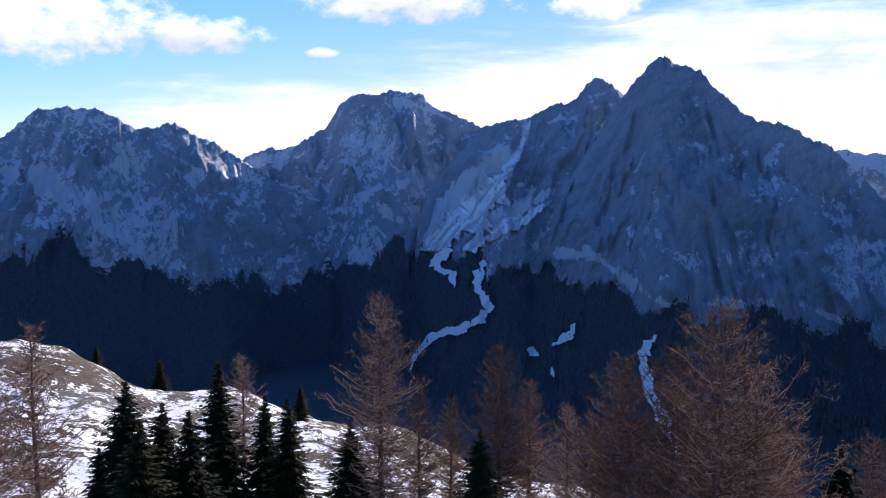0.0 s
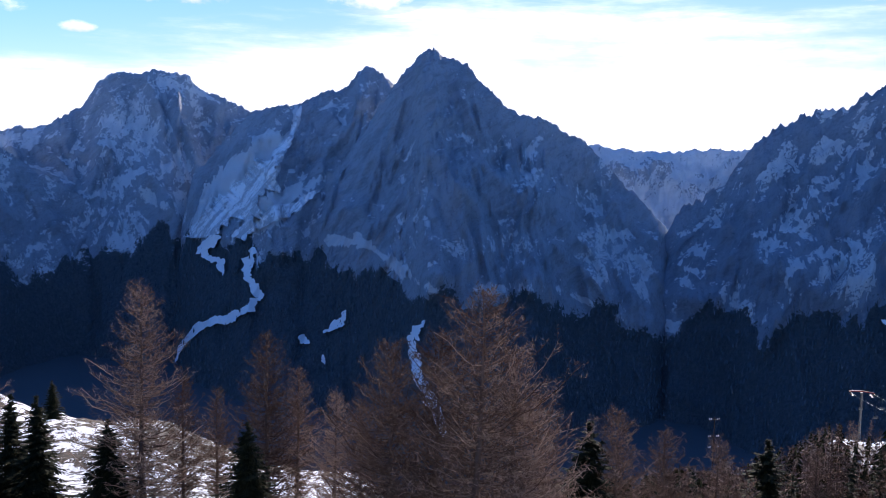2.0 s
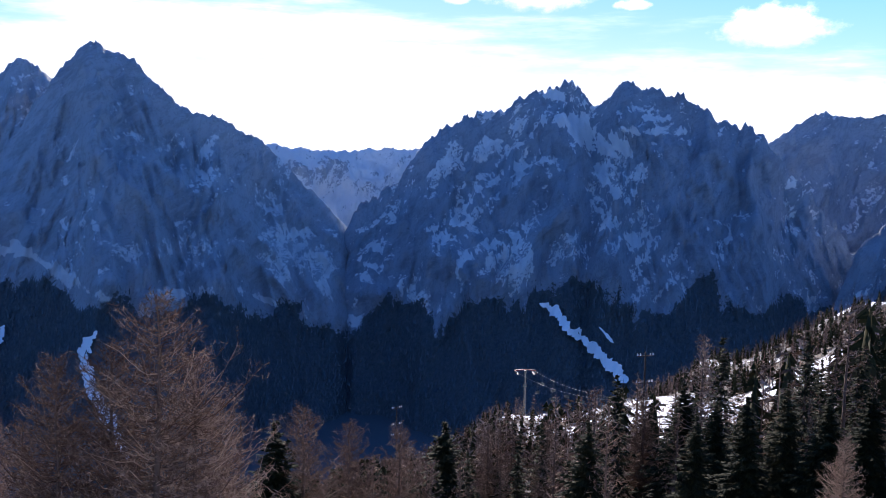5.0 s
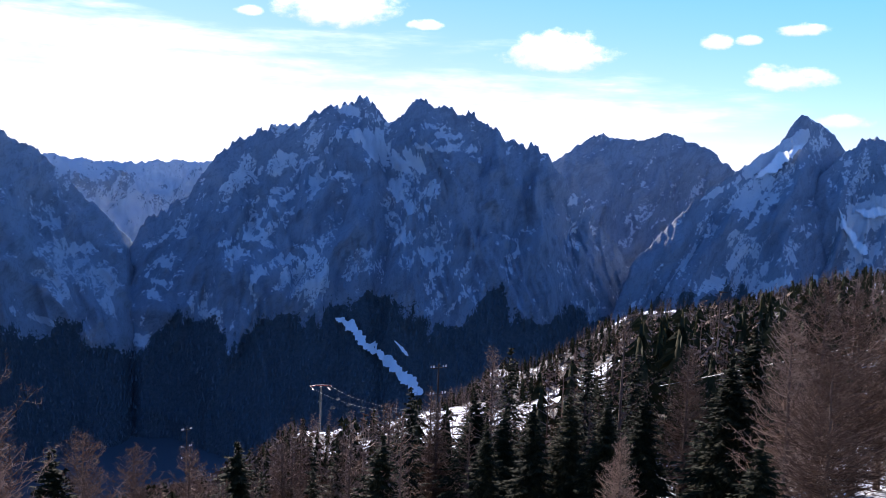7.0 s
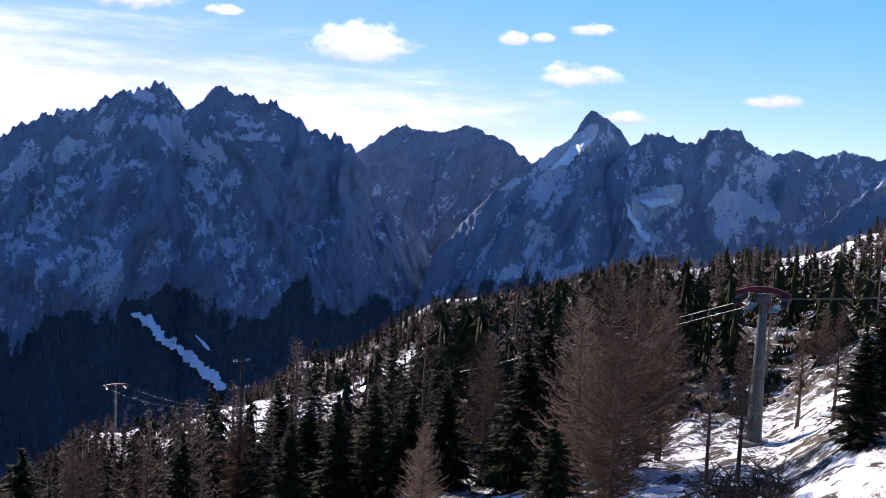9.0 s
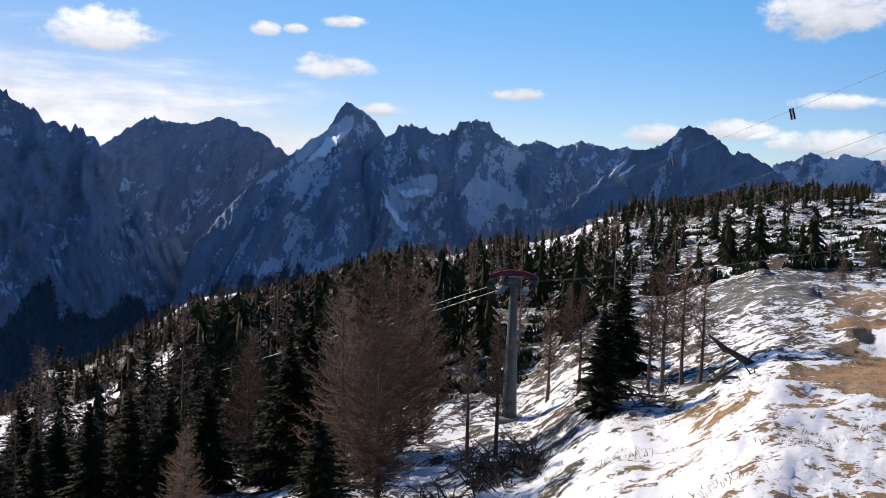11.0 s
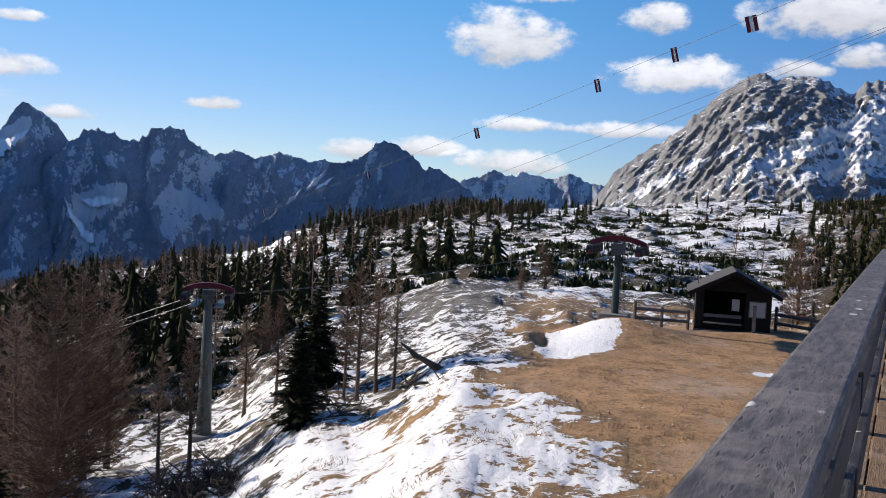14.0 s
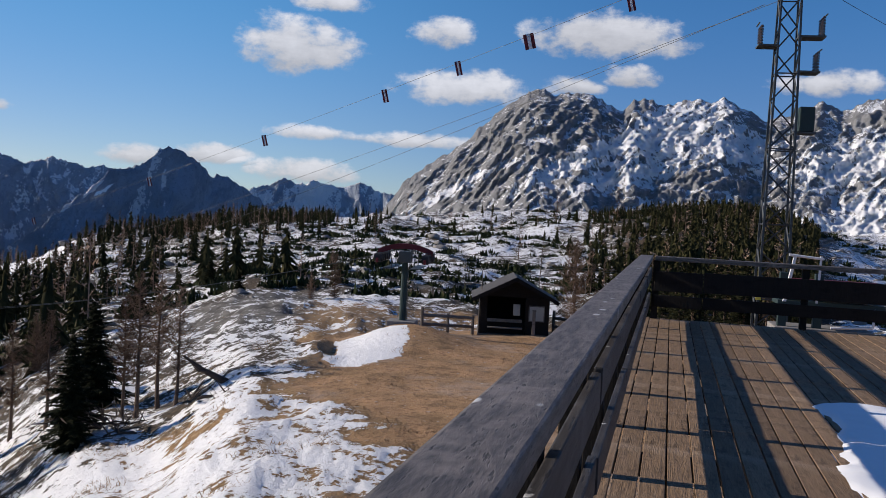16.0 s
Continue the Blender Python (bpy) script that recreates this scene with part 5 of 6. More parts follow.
def far_spruce(rng, h=9.0, wide=0.19):
    """Spruce for the distance: ragged drooping boughs round a stem."""
    s = Soup()
    s.tube([Vector((0, 0, 0)), Vector((0, 0, h * 0.97))], [0.014 * h, 0.01], 3)
    for t, u in ((0.05, 0.55), (0.35, 0.97)):
        base = len(s.v)
        s.v.append(Vector((0, 0, h * u)))
        for q in range(7):
            a = 2 * math.pi * q / 7
            r = h * wide * 0.5 * (1 - t) * rng.uniform(0.6, 1.2)
            s.v.append(Vector((math.cos(a) * r, math.sin(a) * r, h * t + rng.uniform(-.4, .4))))
        for q in range(7):
            s.f.append((base, base + 1 + q, base + 1 + (q + 1) % 7))
    for b in range(62):
        t = 0.04 + 0.9 * (b + rng.random()) / 62
        a = rng.uniform(0, 2 * math.pi)
        out = Vector((math.cos(a), math.sin(a), 0))
        side = Vector((-out.y, out.x, 0))
        r = h * wide * (1 - t) ** 0.75 * rng.uniform(0.65, 1.25) + 0.15
        p = Vector((0, 0, h * t + 0.25 * r))
        s.blade(p + out * 0.1, p + out * r - Vector((0, 0, r * rng.uniform(0.35, 0.75))), 0.2 + 0.35 * (1 - t), side + out * rng.uniform(-.6, .6) + Vector((0, 0, rng.uniform(-.5, .5))))
    s.blade(Vector((0, 0, h * .9)), Vector((0, 0, h * 1.03)), 0.06, Vector((1, 0, 0)))
    return s.mesh("far_spruce", M_NEEDLE)


def far_larch(rng, h=11.0, wide=0.17):
    """Bare larch for the distance: trunk and slim limbs."""
    s = Soup()
    s.tube([Vector((0, 0, 0)), Vector((0, 0, h * 0.98))], [0.013 * h, 0.01], 3)
    for b in range(26):
        t = 0.1 + 0.88 * (b + rng.random()) / 26
        a = rng.uniform(0, 2 * math.pi)
        out = Vector((math.cos(a), math.sin(a), rng.uniform(-0.25, 0.35) + 0.4 * t))
        ln = h * wide * min(1, (1 - t) ** 0.7 * 1.1) * rng.uniform(0.6, 1.15) + 0.15
        p = Vector((0, 0, h * t))
        q = p + out * ln
        s.blade(p, q, 0.05, Vector((rng.uniform(-1, 1), rng.uniform(-1, 1), 1)))
        for f in (0.45, 0.75):
            m = p.lerp(q, f)
            d = Vector((rng.uniform(-1, 1), rng.uniform(-1, 1), rng.uniform(-0.5, 0.9)))
            s.blade(m - d * 0.35, m + d * 0.65, 0.13, out)
    return s.mesh("far_larch", M_TWIG)


LARCH_FAR = [far_larch(RNG, 11, wd) for wd in (.17, .2, .23)]
SPRUCE_FAR = [far_spruce(RNG, 9, wd) for wd in (.21, .25, .29)]


def with_z(items, base_h):
    xs, ys = np.array([i[1] for i in items]), np.array([i[2] for i in items])
    zs = height(xs, ys) - 0.2
    return [(x, y, z, i[3] / base_h) for x, y, z, i in zip(xs, ys, zs, items)]


gather(LARCH_FAR, with_z([t for t in far_trees if t[0] == "larch"], 11), "larch_forest", "bare brown larch forest on the far hillside", M_TWIG)
gather(SPRUCE_FAR, with_z([t for t in far_trees if t[0] == "spruce"], 9), "spruce_forest", "dark green spruce forest on the far hillside", M_NEEDLE)

# ---- terrace ----
RAIL_A = Vector((1.95, -0.34, 0))
ALONG = Vector((0.889, -0.459, 0)).normalized()
ACROSS = Vector((-0.459, -0.889, 0)).normalized()
DECK_Z = -1.55
DECK_LEN = 14.9
TURN = math.degrees(math.atan2(ALONG.y, ALONG.x))


def deck_pose(s, w, z):
    """A pose on the terrace: metres along the rail, metres in from it, height."""
    p = RAIL_A + ALONG * s + ACROSS * w
    return pose(p.x, p.y, z, 0, 0, TURN)


terrace = thing("terrace_deck", "weathered brown board terrace with gaps between planks", "deck", deck_pose(0, 0, DECK_Z), kind="structure")
BACK = -6.0
board_me = None
for i in range(62):
    b = part("board", boxed(DECK_LEN - BACK, 0.152, 0.035, (DECK_LEN + BACK) / 2, 0, -0.0175, 0.004), M_DECK, terrace) if board_me is None else part_mesh("board", board_me, terrace)
    board_me = b.data
    b.location = (RNG.uniform(-.02, .02), -(0.13 + 0.165 * i), RNG.uniform(-.003, .003))
for i in range(14):
    part("joist", boxed(0.1, 10.3, 0.16, BACK + 0.3 + i * 1.55, -5.2, -0.12, 0.01), M_DARKWOOD, terrace)
part("edge_beam", boxed(DECK_LEN - BACK, 0.06, 0.26, (DECK_LEN + BACK) / 2, 0.0, -0.2, 0.008), M_DARKWOOD, terrace)
for i in range(8):
    part("support_post", boxed(0.18, 0.18, 4.2, BACK + 0.8 + i * 2.8, -0.5, -2.3, 0.01), M_DARKWOOD, terrace)


def railing(label, m, length, start, post_step, boards, timber):
    rail = thing("wooden_railing", label, "railing", m)
    mid = (length + start) / 2
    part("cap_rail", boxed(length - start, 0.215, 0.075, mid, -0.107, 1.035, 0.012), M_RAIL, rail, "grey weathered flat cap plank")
    for h, w in boards:
        x = length
        while x - 0.05 > start:
            ln = min(2.98, x - start)
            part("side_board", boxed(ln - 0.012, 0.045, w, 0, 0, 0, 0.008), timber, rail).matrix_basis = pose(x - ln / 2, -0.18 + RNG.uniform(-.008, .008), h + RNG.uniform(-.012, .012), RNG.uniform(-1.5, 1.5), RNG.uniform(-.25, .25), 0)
            x -= ln
    n = int((length - start) / post_step) + 1
    for i in range(n):
        part("post", boxed(0.11, 0.11, 0.99, length - 0.12 - i * post_step, -0.085, 0.5, 0.008), M_DARKWOOD, rail)
    return rail


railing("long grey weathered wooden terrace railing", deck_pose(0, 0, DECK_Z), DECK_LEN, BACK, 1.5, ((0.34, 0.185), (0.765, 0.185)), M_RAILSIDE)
end_pose = deck_pose(DECK_LEN, -0.0, DECK_Z) @ pose(0, 0, 0, 0, 0, -90)
railing("dark wooden railing across the end of the terrace", end_pose, 10.0, 0.25, 2.4, ((0.31, 0.2), (0.66, 0.34)), M_DARKWOOD)


# ---- hut ----
def build_hut():
    c = polar(108.1, 47.3)
    base = hz(c.x, c.y) - 0.05
    hut = thing("wooden_hut", "small dark timber lift hut with shingled gable roof", "hut", pose(c.x, c.y, base, 0, 0, -108.1 + 3))
    w, d, h = 3.3, 2.8, 1.95
    for name, sx, sy, x, y in (("side_wall", 0.1, d, -w / 2, 0), ("side_wall", 0.1, d, w / 2, 0), ("back_wall", w, 0.1, 0, d / 2), ("front_wall", w * 0.34, 0.1, w * 0.33, -d / 2), ("front_wall", w * 0.1, 0.1, -w * 0.45, -d / 2)):
        part(name, boxed(sx, sy, h, x, y, h / 2, 0.01), M_DARKWOOD, hut)
    part("front_wall", boxed(w * 0.56, 0.08, 0.75, -w * 0.12, -d / 2 + 0.25, 0.38, 0.01), M_DARKWOOD, hut)
    for y in (-d / 2, d / 2):
        bm = bmesh.new()
        vs = [bm.verts.new(v) for v in ((-w / 2, y - .05, h), (w / 2, y - .05, h), (0, y - .05, h + .82), (-w / 2, y + .05, h), (w / 2, y + .05, h), (0, y + .05, h + .82))]
        for f in ((0, 1, 2), (5, 4, 3), (0, 3, 4, 1), (1, 4, 5, 2), (2, 5, 3, 0)):
            bm.faces.new([vs[i] for i in f])
        part("gable", bm, M_DARKWOOD, hut)
    ln = 2.35
    a = 27.5
    for s in (-1, 1):
        cx, cz = s * ln / 2 * math.cos(radians(a)), h + 0.95 - ln / 2 * math.sin(radians(a))
        roof = part("roof", boxed(ln, d + 1.3, 0.06, cx, -.1, cz, 0.006, (0, s * a, 0)), M_DARKWOOD, hut)
        for k in range(7):
            u = (k + 0.5) / 7
            x, z = s * ln * u * math.cos(radians(a)), h + 1.0 - ln * u * math.sin(radians(a)) + 0.025
            part("shingle_course", boxed(ln / 7 + 0.05, d + 1.34, 0.022, x, -.1, z, 0.004, (0, s * (a - 3), 0)), M_ROOF, roof)
        part("verge_board", boxed(ln, 0.04, 0.17, cx, -.1 - (d + 1.36) / 2, cz - .03, 0.006, (0, s * a, 0)), M_DARKWOOD, hut)
    part("floor_sill", boxed(w + .2, d + .2, 0.12, 0, 0, 0.06, 0.01), M_GREYWOOD, hut)
    part("bench", boxed(1.7, 0.34, 0.06, -0.45, -d / 2 - 0.2, 0.46, 0.01), M_GREYWOOD, hut)
    part("bench_back", boxed(1.7, 0.05, 0.16, -0.45, -d / 2 + 0.1, 0.78, 0.01), M_GREYWOOD, hut)
    part("window", boxed(0.34, 0.05, 0.55, 0.12, -d / 2 + 0.18, 1.32, 0.005), M_PAPER, hut, "small pale paper notice")
    board = part("notice_board", boxed(0.78, 0.05, 0.78, 1.08, -d / 2 - 0.08, 1.2, 0.005), M_GREYWOOD, hut, "framed notice board")
    part("notice_sheet", boxed(0.68, 0.02, 0.68, 1.08, -d / 2 - 0.112, 1.2, 0.002), M_PAPER, board, "pale printed sheet")
    return hut


build_hut()


def ground_pose(az, r, turn=0.0, dz=0.0):
    p = polar(az, r)
    return pose(p.x, p.y, hz(p.x, p.y) + dz, 0, 0, -az + turn)


def build_fence(az0, az1, r0, r1, label):
    p, q = polar(az0, r0), polar(az1, r1)
    p.z, q.z = hz(p.x, p.y), hz(q.x, q.y)
    f = thing("wooden_fence", label, "fence", Matrix.Translation(p))
    d = q - p
    n = max(2, int(d.length / 1.3) + 1)
    for i in range(n):
        b = d * (i / (n - 1))
        part("post", rodded(b - Vector((0, 0, .15)), b + Vector((0, 0, 0.95 if i else 1.15)), 0.085, 0.075, 7), M_GREYWOOD, f)
    for h in (0.35, 0.78):
        part("rail", rodded(Vector((0, 0, h)), d + Vector((0, 0, h + .03)), 0.085, 0.075, 7), M_GREYWOOD, f)
    return f


build_fence(102.6, 105.7, 44.5, 46.0, "low grey log fence beside the hut")
build_fence(110.6, 114.5, 48.0, 47.0, "low grey log fence behind the yard")
for az, r, h, label in ((109.4, 45.4, 1.25, "short grey timber post by the hut"),):
    po = thing("timber_post", label, "post", ground_pose(az, r))
    part("shaft", boxed(0.16, 0.16, h, 0, 0, h / 2 - .05, 0.015), M_GREYWOOD, po)
    part("cap", boxed(0.19, 0.19, 0.04, 0, 0, h - .04, 0.01), M_GREYWOOD, po)
for az, r, h, lean in ((109.5, 46.2, 4.2, 2), (106.2, 47.0, 3.1, -1), (112.6, 52, 3.0, -4)):
    po = thing("thin_pole", "thin pale wooden pole standing in the ground", "pole", ground_pose(az, r) @ pose(0, 0, 0, 0, lean, 0))
    part("shaft", rodded((0, 0, -.1), (0, 0, h), 0.035, 0.02, 7), M_GREYWOOD, po)
    part("finial", rodded((0, 0, h), (0, 0, h + .08), 0.03, 0.01, 7), M_STEEL, po)


# ---- lift towers ----
def arch(bm, length, rise, sx, sz, z, n=10):
    """A bowed beam along y."""
    pts = [(-length / 2 + length * k / n, z + rise * (1 - (2 * k / n - 1) ** 2)) for k in range(n + 1)]
    rows = []
    for y, zz in pts:
        rows.append([bm.verts.new((x, y, zz + dz)) for x, dz in ((-sx, -sz), (sx, -sz), (sx, sz), (-sx, sz))])
    for a, b in zip(rows[:-1], rows[1:]):
        for q in range(4):
            bm.faces.new((a[q], a[(q + 1) % 4], b[(q + 1) % 4], b[q]))
    bm.faces.new(rows[0][::-1])
    bm.faces.new(rows[-1])
    bmesh.ops.recalc_face_normals(bm, faces=bm.faces[:])
    return bm


def lift_tower(az, r, top_z, label, yaw, mast, r0, r1, gauge=1.5):
    p = polar(az, r)
    base = hz(p.x, p.y) - 0.1
    hh = top_z - base
    t = thing("lift_tower", label, "lift tower", pose(p.x, p.y, base, 0, 0, yaw))
    part("footing", boxed(1.3, 1.3, 0.5, 0, 0, 0.1, 0.04), M_STONE, t, "snow-dusted concrete footing")
    part("mast", rodded((0, 0, 0), (0, 0, hh - .5), r0, r1, 12), mast, t)
    part("crossarm", arch(bmesh.new(), gauge * 2 + 0.4, 0.3, 0.16, 0.12, hh - 0.3), M_RED, t, "faded red bowed crossarm")
    part("head_box", boxed(0.55, 0.6, 0.5, 0, 0, hh - 0.5, 0.03), M_STEEL, t)
    for s in (-1, 1):
        a = part("sheave_beam", boxed(3.6, 0.1, 0.2, 0, s * gauge, hh - 0.62, 0.02), M_RED, t, "red sheave assembly")
        for k in range(6):
            x = -1.55 + .62 * k
            part("sheave_wheel", rodded((x, s * gauge - .14, hh - .52), (x, s * gauge + .14, hh - .52), 0.2, None, 12), M_BLACK, a)
        part("hanger", boxed(0.1, 0.1, 0.5, 0, s * gauge, hh - 0.42, 0.01), M_STEEL, t)
        part("catwalk", boxed(3.4, 0.4, 0.05, 0, s * (gauge - 0.45), hh - 0.95, 0.01), M_STEEL, t)
        for x in (-1.6, 0, 1.6):
            part("catwalk_stanchion", rodded((x, s * (gauge - .62), hh - .95), (x, s * (gauge - .62), hh - .1), 0.02, None, 5), M_STEEL, t)
    ladder = part("ladder", rodded((r0 + .18, 0.15, 0.3), (r1 + .18, 0.15, hh - .7), 0.018, None, 5), M_STEEL, t)
    part("stile", rodded((r0 + .18, -0.15, 0.3), (r1 + .18, -0.15, hh - .7), 0.018, None, 5), M_STEEL, ladder)
    n = int(hh / 0.32)
    for k in range(1, n - 1):
        u = k / n
        x = r0 + .18 + (r1 - r0) * u
        part("rung", rodded((x, -.15, 0.3 + (hh - 1) * u), (x, .15, 0.3 + (hh - 1) * u), 0.012, None, 4), M_STEEL, ladder)
    return t


T1, T2 = polar(77.0, 48.5, -5.5), polar(101.2, 43.0, -1.6)
T3 = polar(38.76, 240, -56)
lift_tower(77.0, 48.5, -5.0, "tapered grey-green steel chairlift tower with red sheaves", 8, M_MAST, 0.40, 0.19, 1.05)
lift_tower(101.4, 43.0, -1.45, "low dark green chairlift tower with red sheaves", -18, M_GREENSTEEL, 0.17, 0.14, 1.05)
lift_tower(38.76, 240, -55.6, "distant chairlift tower above the forest", 60, M_STEEL, 0.35, 0.25, 2.6)


def cable(name, label, pts, r=0.02, material=None):
    line = Soup()
    line.tube([Vector(p) for p in pts], [r] * len(pts), 5)
    me = line.mesh(name, material or M_STEEL)
    return tagged(new(name, me), label, "cable")


def hang(p, q, sag, n=16):
    return [p.lerp(q, k / n) - Vector((0, 0, 4 * sag * (k / n) * (1 - k / n))) for k in range(n + 1)]


T0 = polar(124.5, 46, -2.0)
for s in (-1, 1):
    def shifted(p, d, gauge=1.05):
        n = Vector((-d.y, d.x, 0)).normalized()
        return p + n * gauge * s
    d1, d2 = T3 - T1, T1 - T2
    for a, b, sag, thick in ((shifted(T1, d1), shifted(T3, d1, 2.6), 5.5, 0.015), (shifted(T2, d2), shifted(T1, d1), 0.4, 0.011), (shifted(T0, d2), shifted(T2, d2), 0.3, 0.011)):
        # long span takes the sun-brightened colour, short spans plain steel
        cable("lift_rope", "steel chairlift haul rope", hang(a, b, sag), thick, M_ROPE if thick > 0.012 else M_STEEL)


# ---- power pylon ----
PYL = polar(122.95, 43.5)


def insulator(bm, p, d, n=7, r=0.085):
    """A string of ribbed ceramic discs."""
    p, d = Vector(p), Vector(d).normalized()
    for j in range(n):
        rod(bm, p + d * (0.12 * j), p + d * (0.12 * j + 0.08), r, r * 0.55, 8)
    return bm


def build_pylon():
    base = hz(PYL.x, PYL.y) - 0.2
    hh = 13.4 - base
    py = thing("lattice_pylon", "tall grey steel lattice power pylon with insulators", "pylon", pose(PYL.x, PYL.y, base, 0, 0, -122.95 + 9))

    def half(z):
        return 0.66 - 0.30 * z / hh
    cs = ((-1, -1), (1, -1), (1, 1), (-1, 1))
    for cx, cy in cs:
        part("leg", rodded((cx * half(0), cy * half(0), 0), (cx * half(hh), cy * half(hh), hh), 0.07, 0.055, 4), M_STEEL, py)
    n = 18
    for k in range(n):
        z0, z1 = hh * k / n, hh * (k + 1) / n
        for i in range(4):
            a, b = cs[i], cs[(i + 1) % 4]
            if (k + i) % 2:
                a, b = b, a
            part("brace", rodded((a[0] * half(z0), a[1] * half(z0), z0), (b[0] * half(z1), b[1] * half(z1), z1), 0.034, None, 4), M_STEEL, py)
        if k % 3 == 0:
            for i in range(4):
                a, b = cs[i], cs[(i + 1) % 4]
                part("strut", rodded((a[0] * half(z0), a[1] * half(z0), z0), (b[0] * half(z0), b[1] * half(z0), z0), 0.03, None, 4), M_STEEL, py)
    # switchgear brackets near the top
    for z, x0, x1 in ((hh - 6.4, 0.4, 1.35), (hh - 4.9, 0.4, 1.5), (hh - 5.3, -1.25, -0.4)):
        arm = part("bracket", boxed(abs(x1 - x0), 0.9, 0.08, (x0 + x1) / 2, 0, z, 0.01), M_STEEL, py)
        s = 1 if x1 > 0 else -1
        for y in (-0.38, 0.0, 0.38):
            part("insulator", insulator(bmesh.new(), (x1 - s * .12 if s > 0 else x0 + .12, y, z + .06), (0, 0, 1)), M_CERAMIC, arm, "dark ribbed ceramic insulator")
        part("bracket_frame", rodded((x1 if s > 0 else x0, -.42, z + .95), (x1 if s > 0 else x0, .42, z + .95), 0.03, None, 6), M_STEEL, arm)
    for s in (-1, 1):
        part("strain_insulator", insulator(bmesh.new(), (s * .45, 0, hh - 2.9), (s, 0, -.3 * s), 9), M_CERAMIC, py, "strain insulator string")
    part("transformer_box", boxed(0.62, 0.62, 1.05, 0.98, 0, hh - 8.4, 0.04), M_GREENSTEEL, py, "dark green transformer box")
    part("transformer_shelf", boxed(0.9, 0.8, 0.08, 0.9, 0, hh - 9.0, 0.01), M_STEEL, py)
    part("warning_sign", boxed(0.22, 0.02, 0.34, -0.62, -0.72, 3.4, 0.004), M_YELLOW, py, "small yellow warning sign")
    part("warning_sign", boxed(0.2, 0.02, 0.34, 0.62, -0.72, 3.3, 0.004), M_WHITE, py, "small white sign")
    return py, base + hh


pylon, PYL_TOP = build_pylon()
WIRE_A = Vector((PYL.x, PYL.y, 13.0))
WIRE_B = Vector((282, 102.6, -23.6))
marker_line = hang(WIRE_A, WIRE_B, 3.0, 40)
cable("overhead_wire", "thin overhead wire carrying marker flags", marker_line, 0.012)
cable("overhead_wire", "thin overhead power wire", hang(WIRE_A - Vector((0, 1.2, 2.2)), WIRE_B - Vector((0, 0, 9)), 4.0, 30), 0.012)
cable("overhead_wire", "thin overhead power wire", hang(WIRE_A - Vector((0, -1.2, 3.2)), WIRE_B - Vector((0, 0, 15)), 5.0, 30), 0.012)


for dz, end in ((0.0, polar(150, 70, 5.0)), (-1.6, polar(147, 72, 3.0))):
    cable("overhead_wire", "thin overhead power wire", hang(WIRE_A + Vector((0, 0, dz)), end, 1.2, 20), 0.012)


def marker_flag(s, double=False):
    k = s * 40
    i = int(k)
    p = marker_line[i].lerp(marker_line[i + 1], k - i)
    az = math.degrees(math.atan2(p.x, p.y))
    f = thing("marker_flag", "red and white striped warning panel on a wire", "flag", pose(p.x, p.y, p.z, 0, -14, -az), "wire marker panels")
    w = 0.2 if double else 0.12
    for mt, x in ((M_RED, -w), (M_WHITE, 0), (M_RED, w)):
        part("stripe", boxed(w, 0.03, 0.86, x, 0, -0.3, 0.004), mt, f)
    return f


for az, dbl in ((114.0, 0), (108.1, 1), (103.95, 0), (99.6, 0), (92.55, 0), (86.1, 0), (80.0, 0), (74.5, 0)):
    best = min(range(4000), key=lambda q: abs(math.degrees(math.atan2(*(marker_line[q // 100].lerp(marker_line[q // 100 + 1], q % 100 / 100).xy))) - az))
    marker_flag(best / 4000, bool(dbl))


# ---- lift station behind the terrace end ----
def build_station():
    st = thing("lift_station", "chairlift drive station with red hood and white frames", "lift station", ground_pose(125.6, 40.0, 10, 0.5))
    part("base_block", boxed(3.6, 2.2, 1.6, 0, 0, 0.8, 0.05), M_STONE, st, "grey concrete base")
    for x in (-1.5, -0.2):
        part("column", boxed(0.32, 0.32, 2.6, x, -0.6, 2.4, 0.02), M_GREENSTEEL, st)
    part("machine_deck", boxed(3.9, 1.6, 0.18, 0.2, -0.3, 2.55, 0.02), M_GREENSTEEL, st)
    part("drive_wheel", rodded((0.8, -0.4, 2.8), (0.8, -0.4, 2.95), 1.25, None, 24), M_STEEL, st, "grey bull wheel")
    part("hood", boxed(3.4, 1.7, 0.3, 0.5, -0.3, 3.3, 0.1), M_RED, st, "dark red hood")
    part("motor", boxed(0.9, 0.8, 0.5, -1.0, -0.5, 2.9, 0.08), M_GREENSTEEL, st)
    for x in (-1.55, -1.5, -0.35):
        part("frame_bar", rodded((x, -1.2, 2.6), (x * 0.8, -1.2, 4.4), 0.045, None, 6), M_WHITE, st, "white frame bar")
    part("frame_top", rodded((-1.45, -1.2, 4.4), (-0.2, -1.2, 4.3), 0.05, None, 6), M_WHITE, st)
    part("guard_frame", rodded((0.2, -1.25, 1.7), (1.7, -1.25, 1.8), 0.05, None, 6), M_WHITE, st)
    part("guard_frame", rodded((1.7, -1.25, 1.8), (1.75, -1.25, 2.5), 0.05, None, 6), M_WHITE, st)
    return st


build_station()


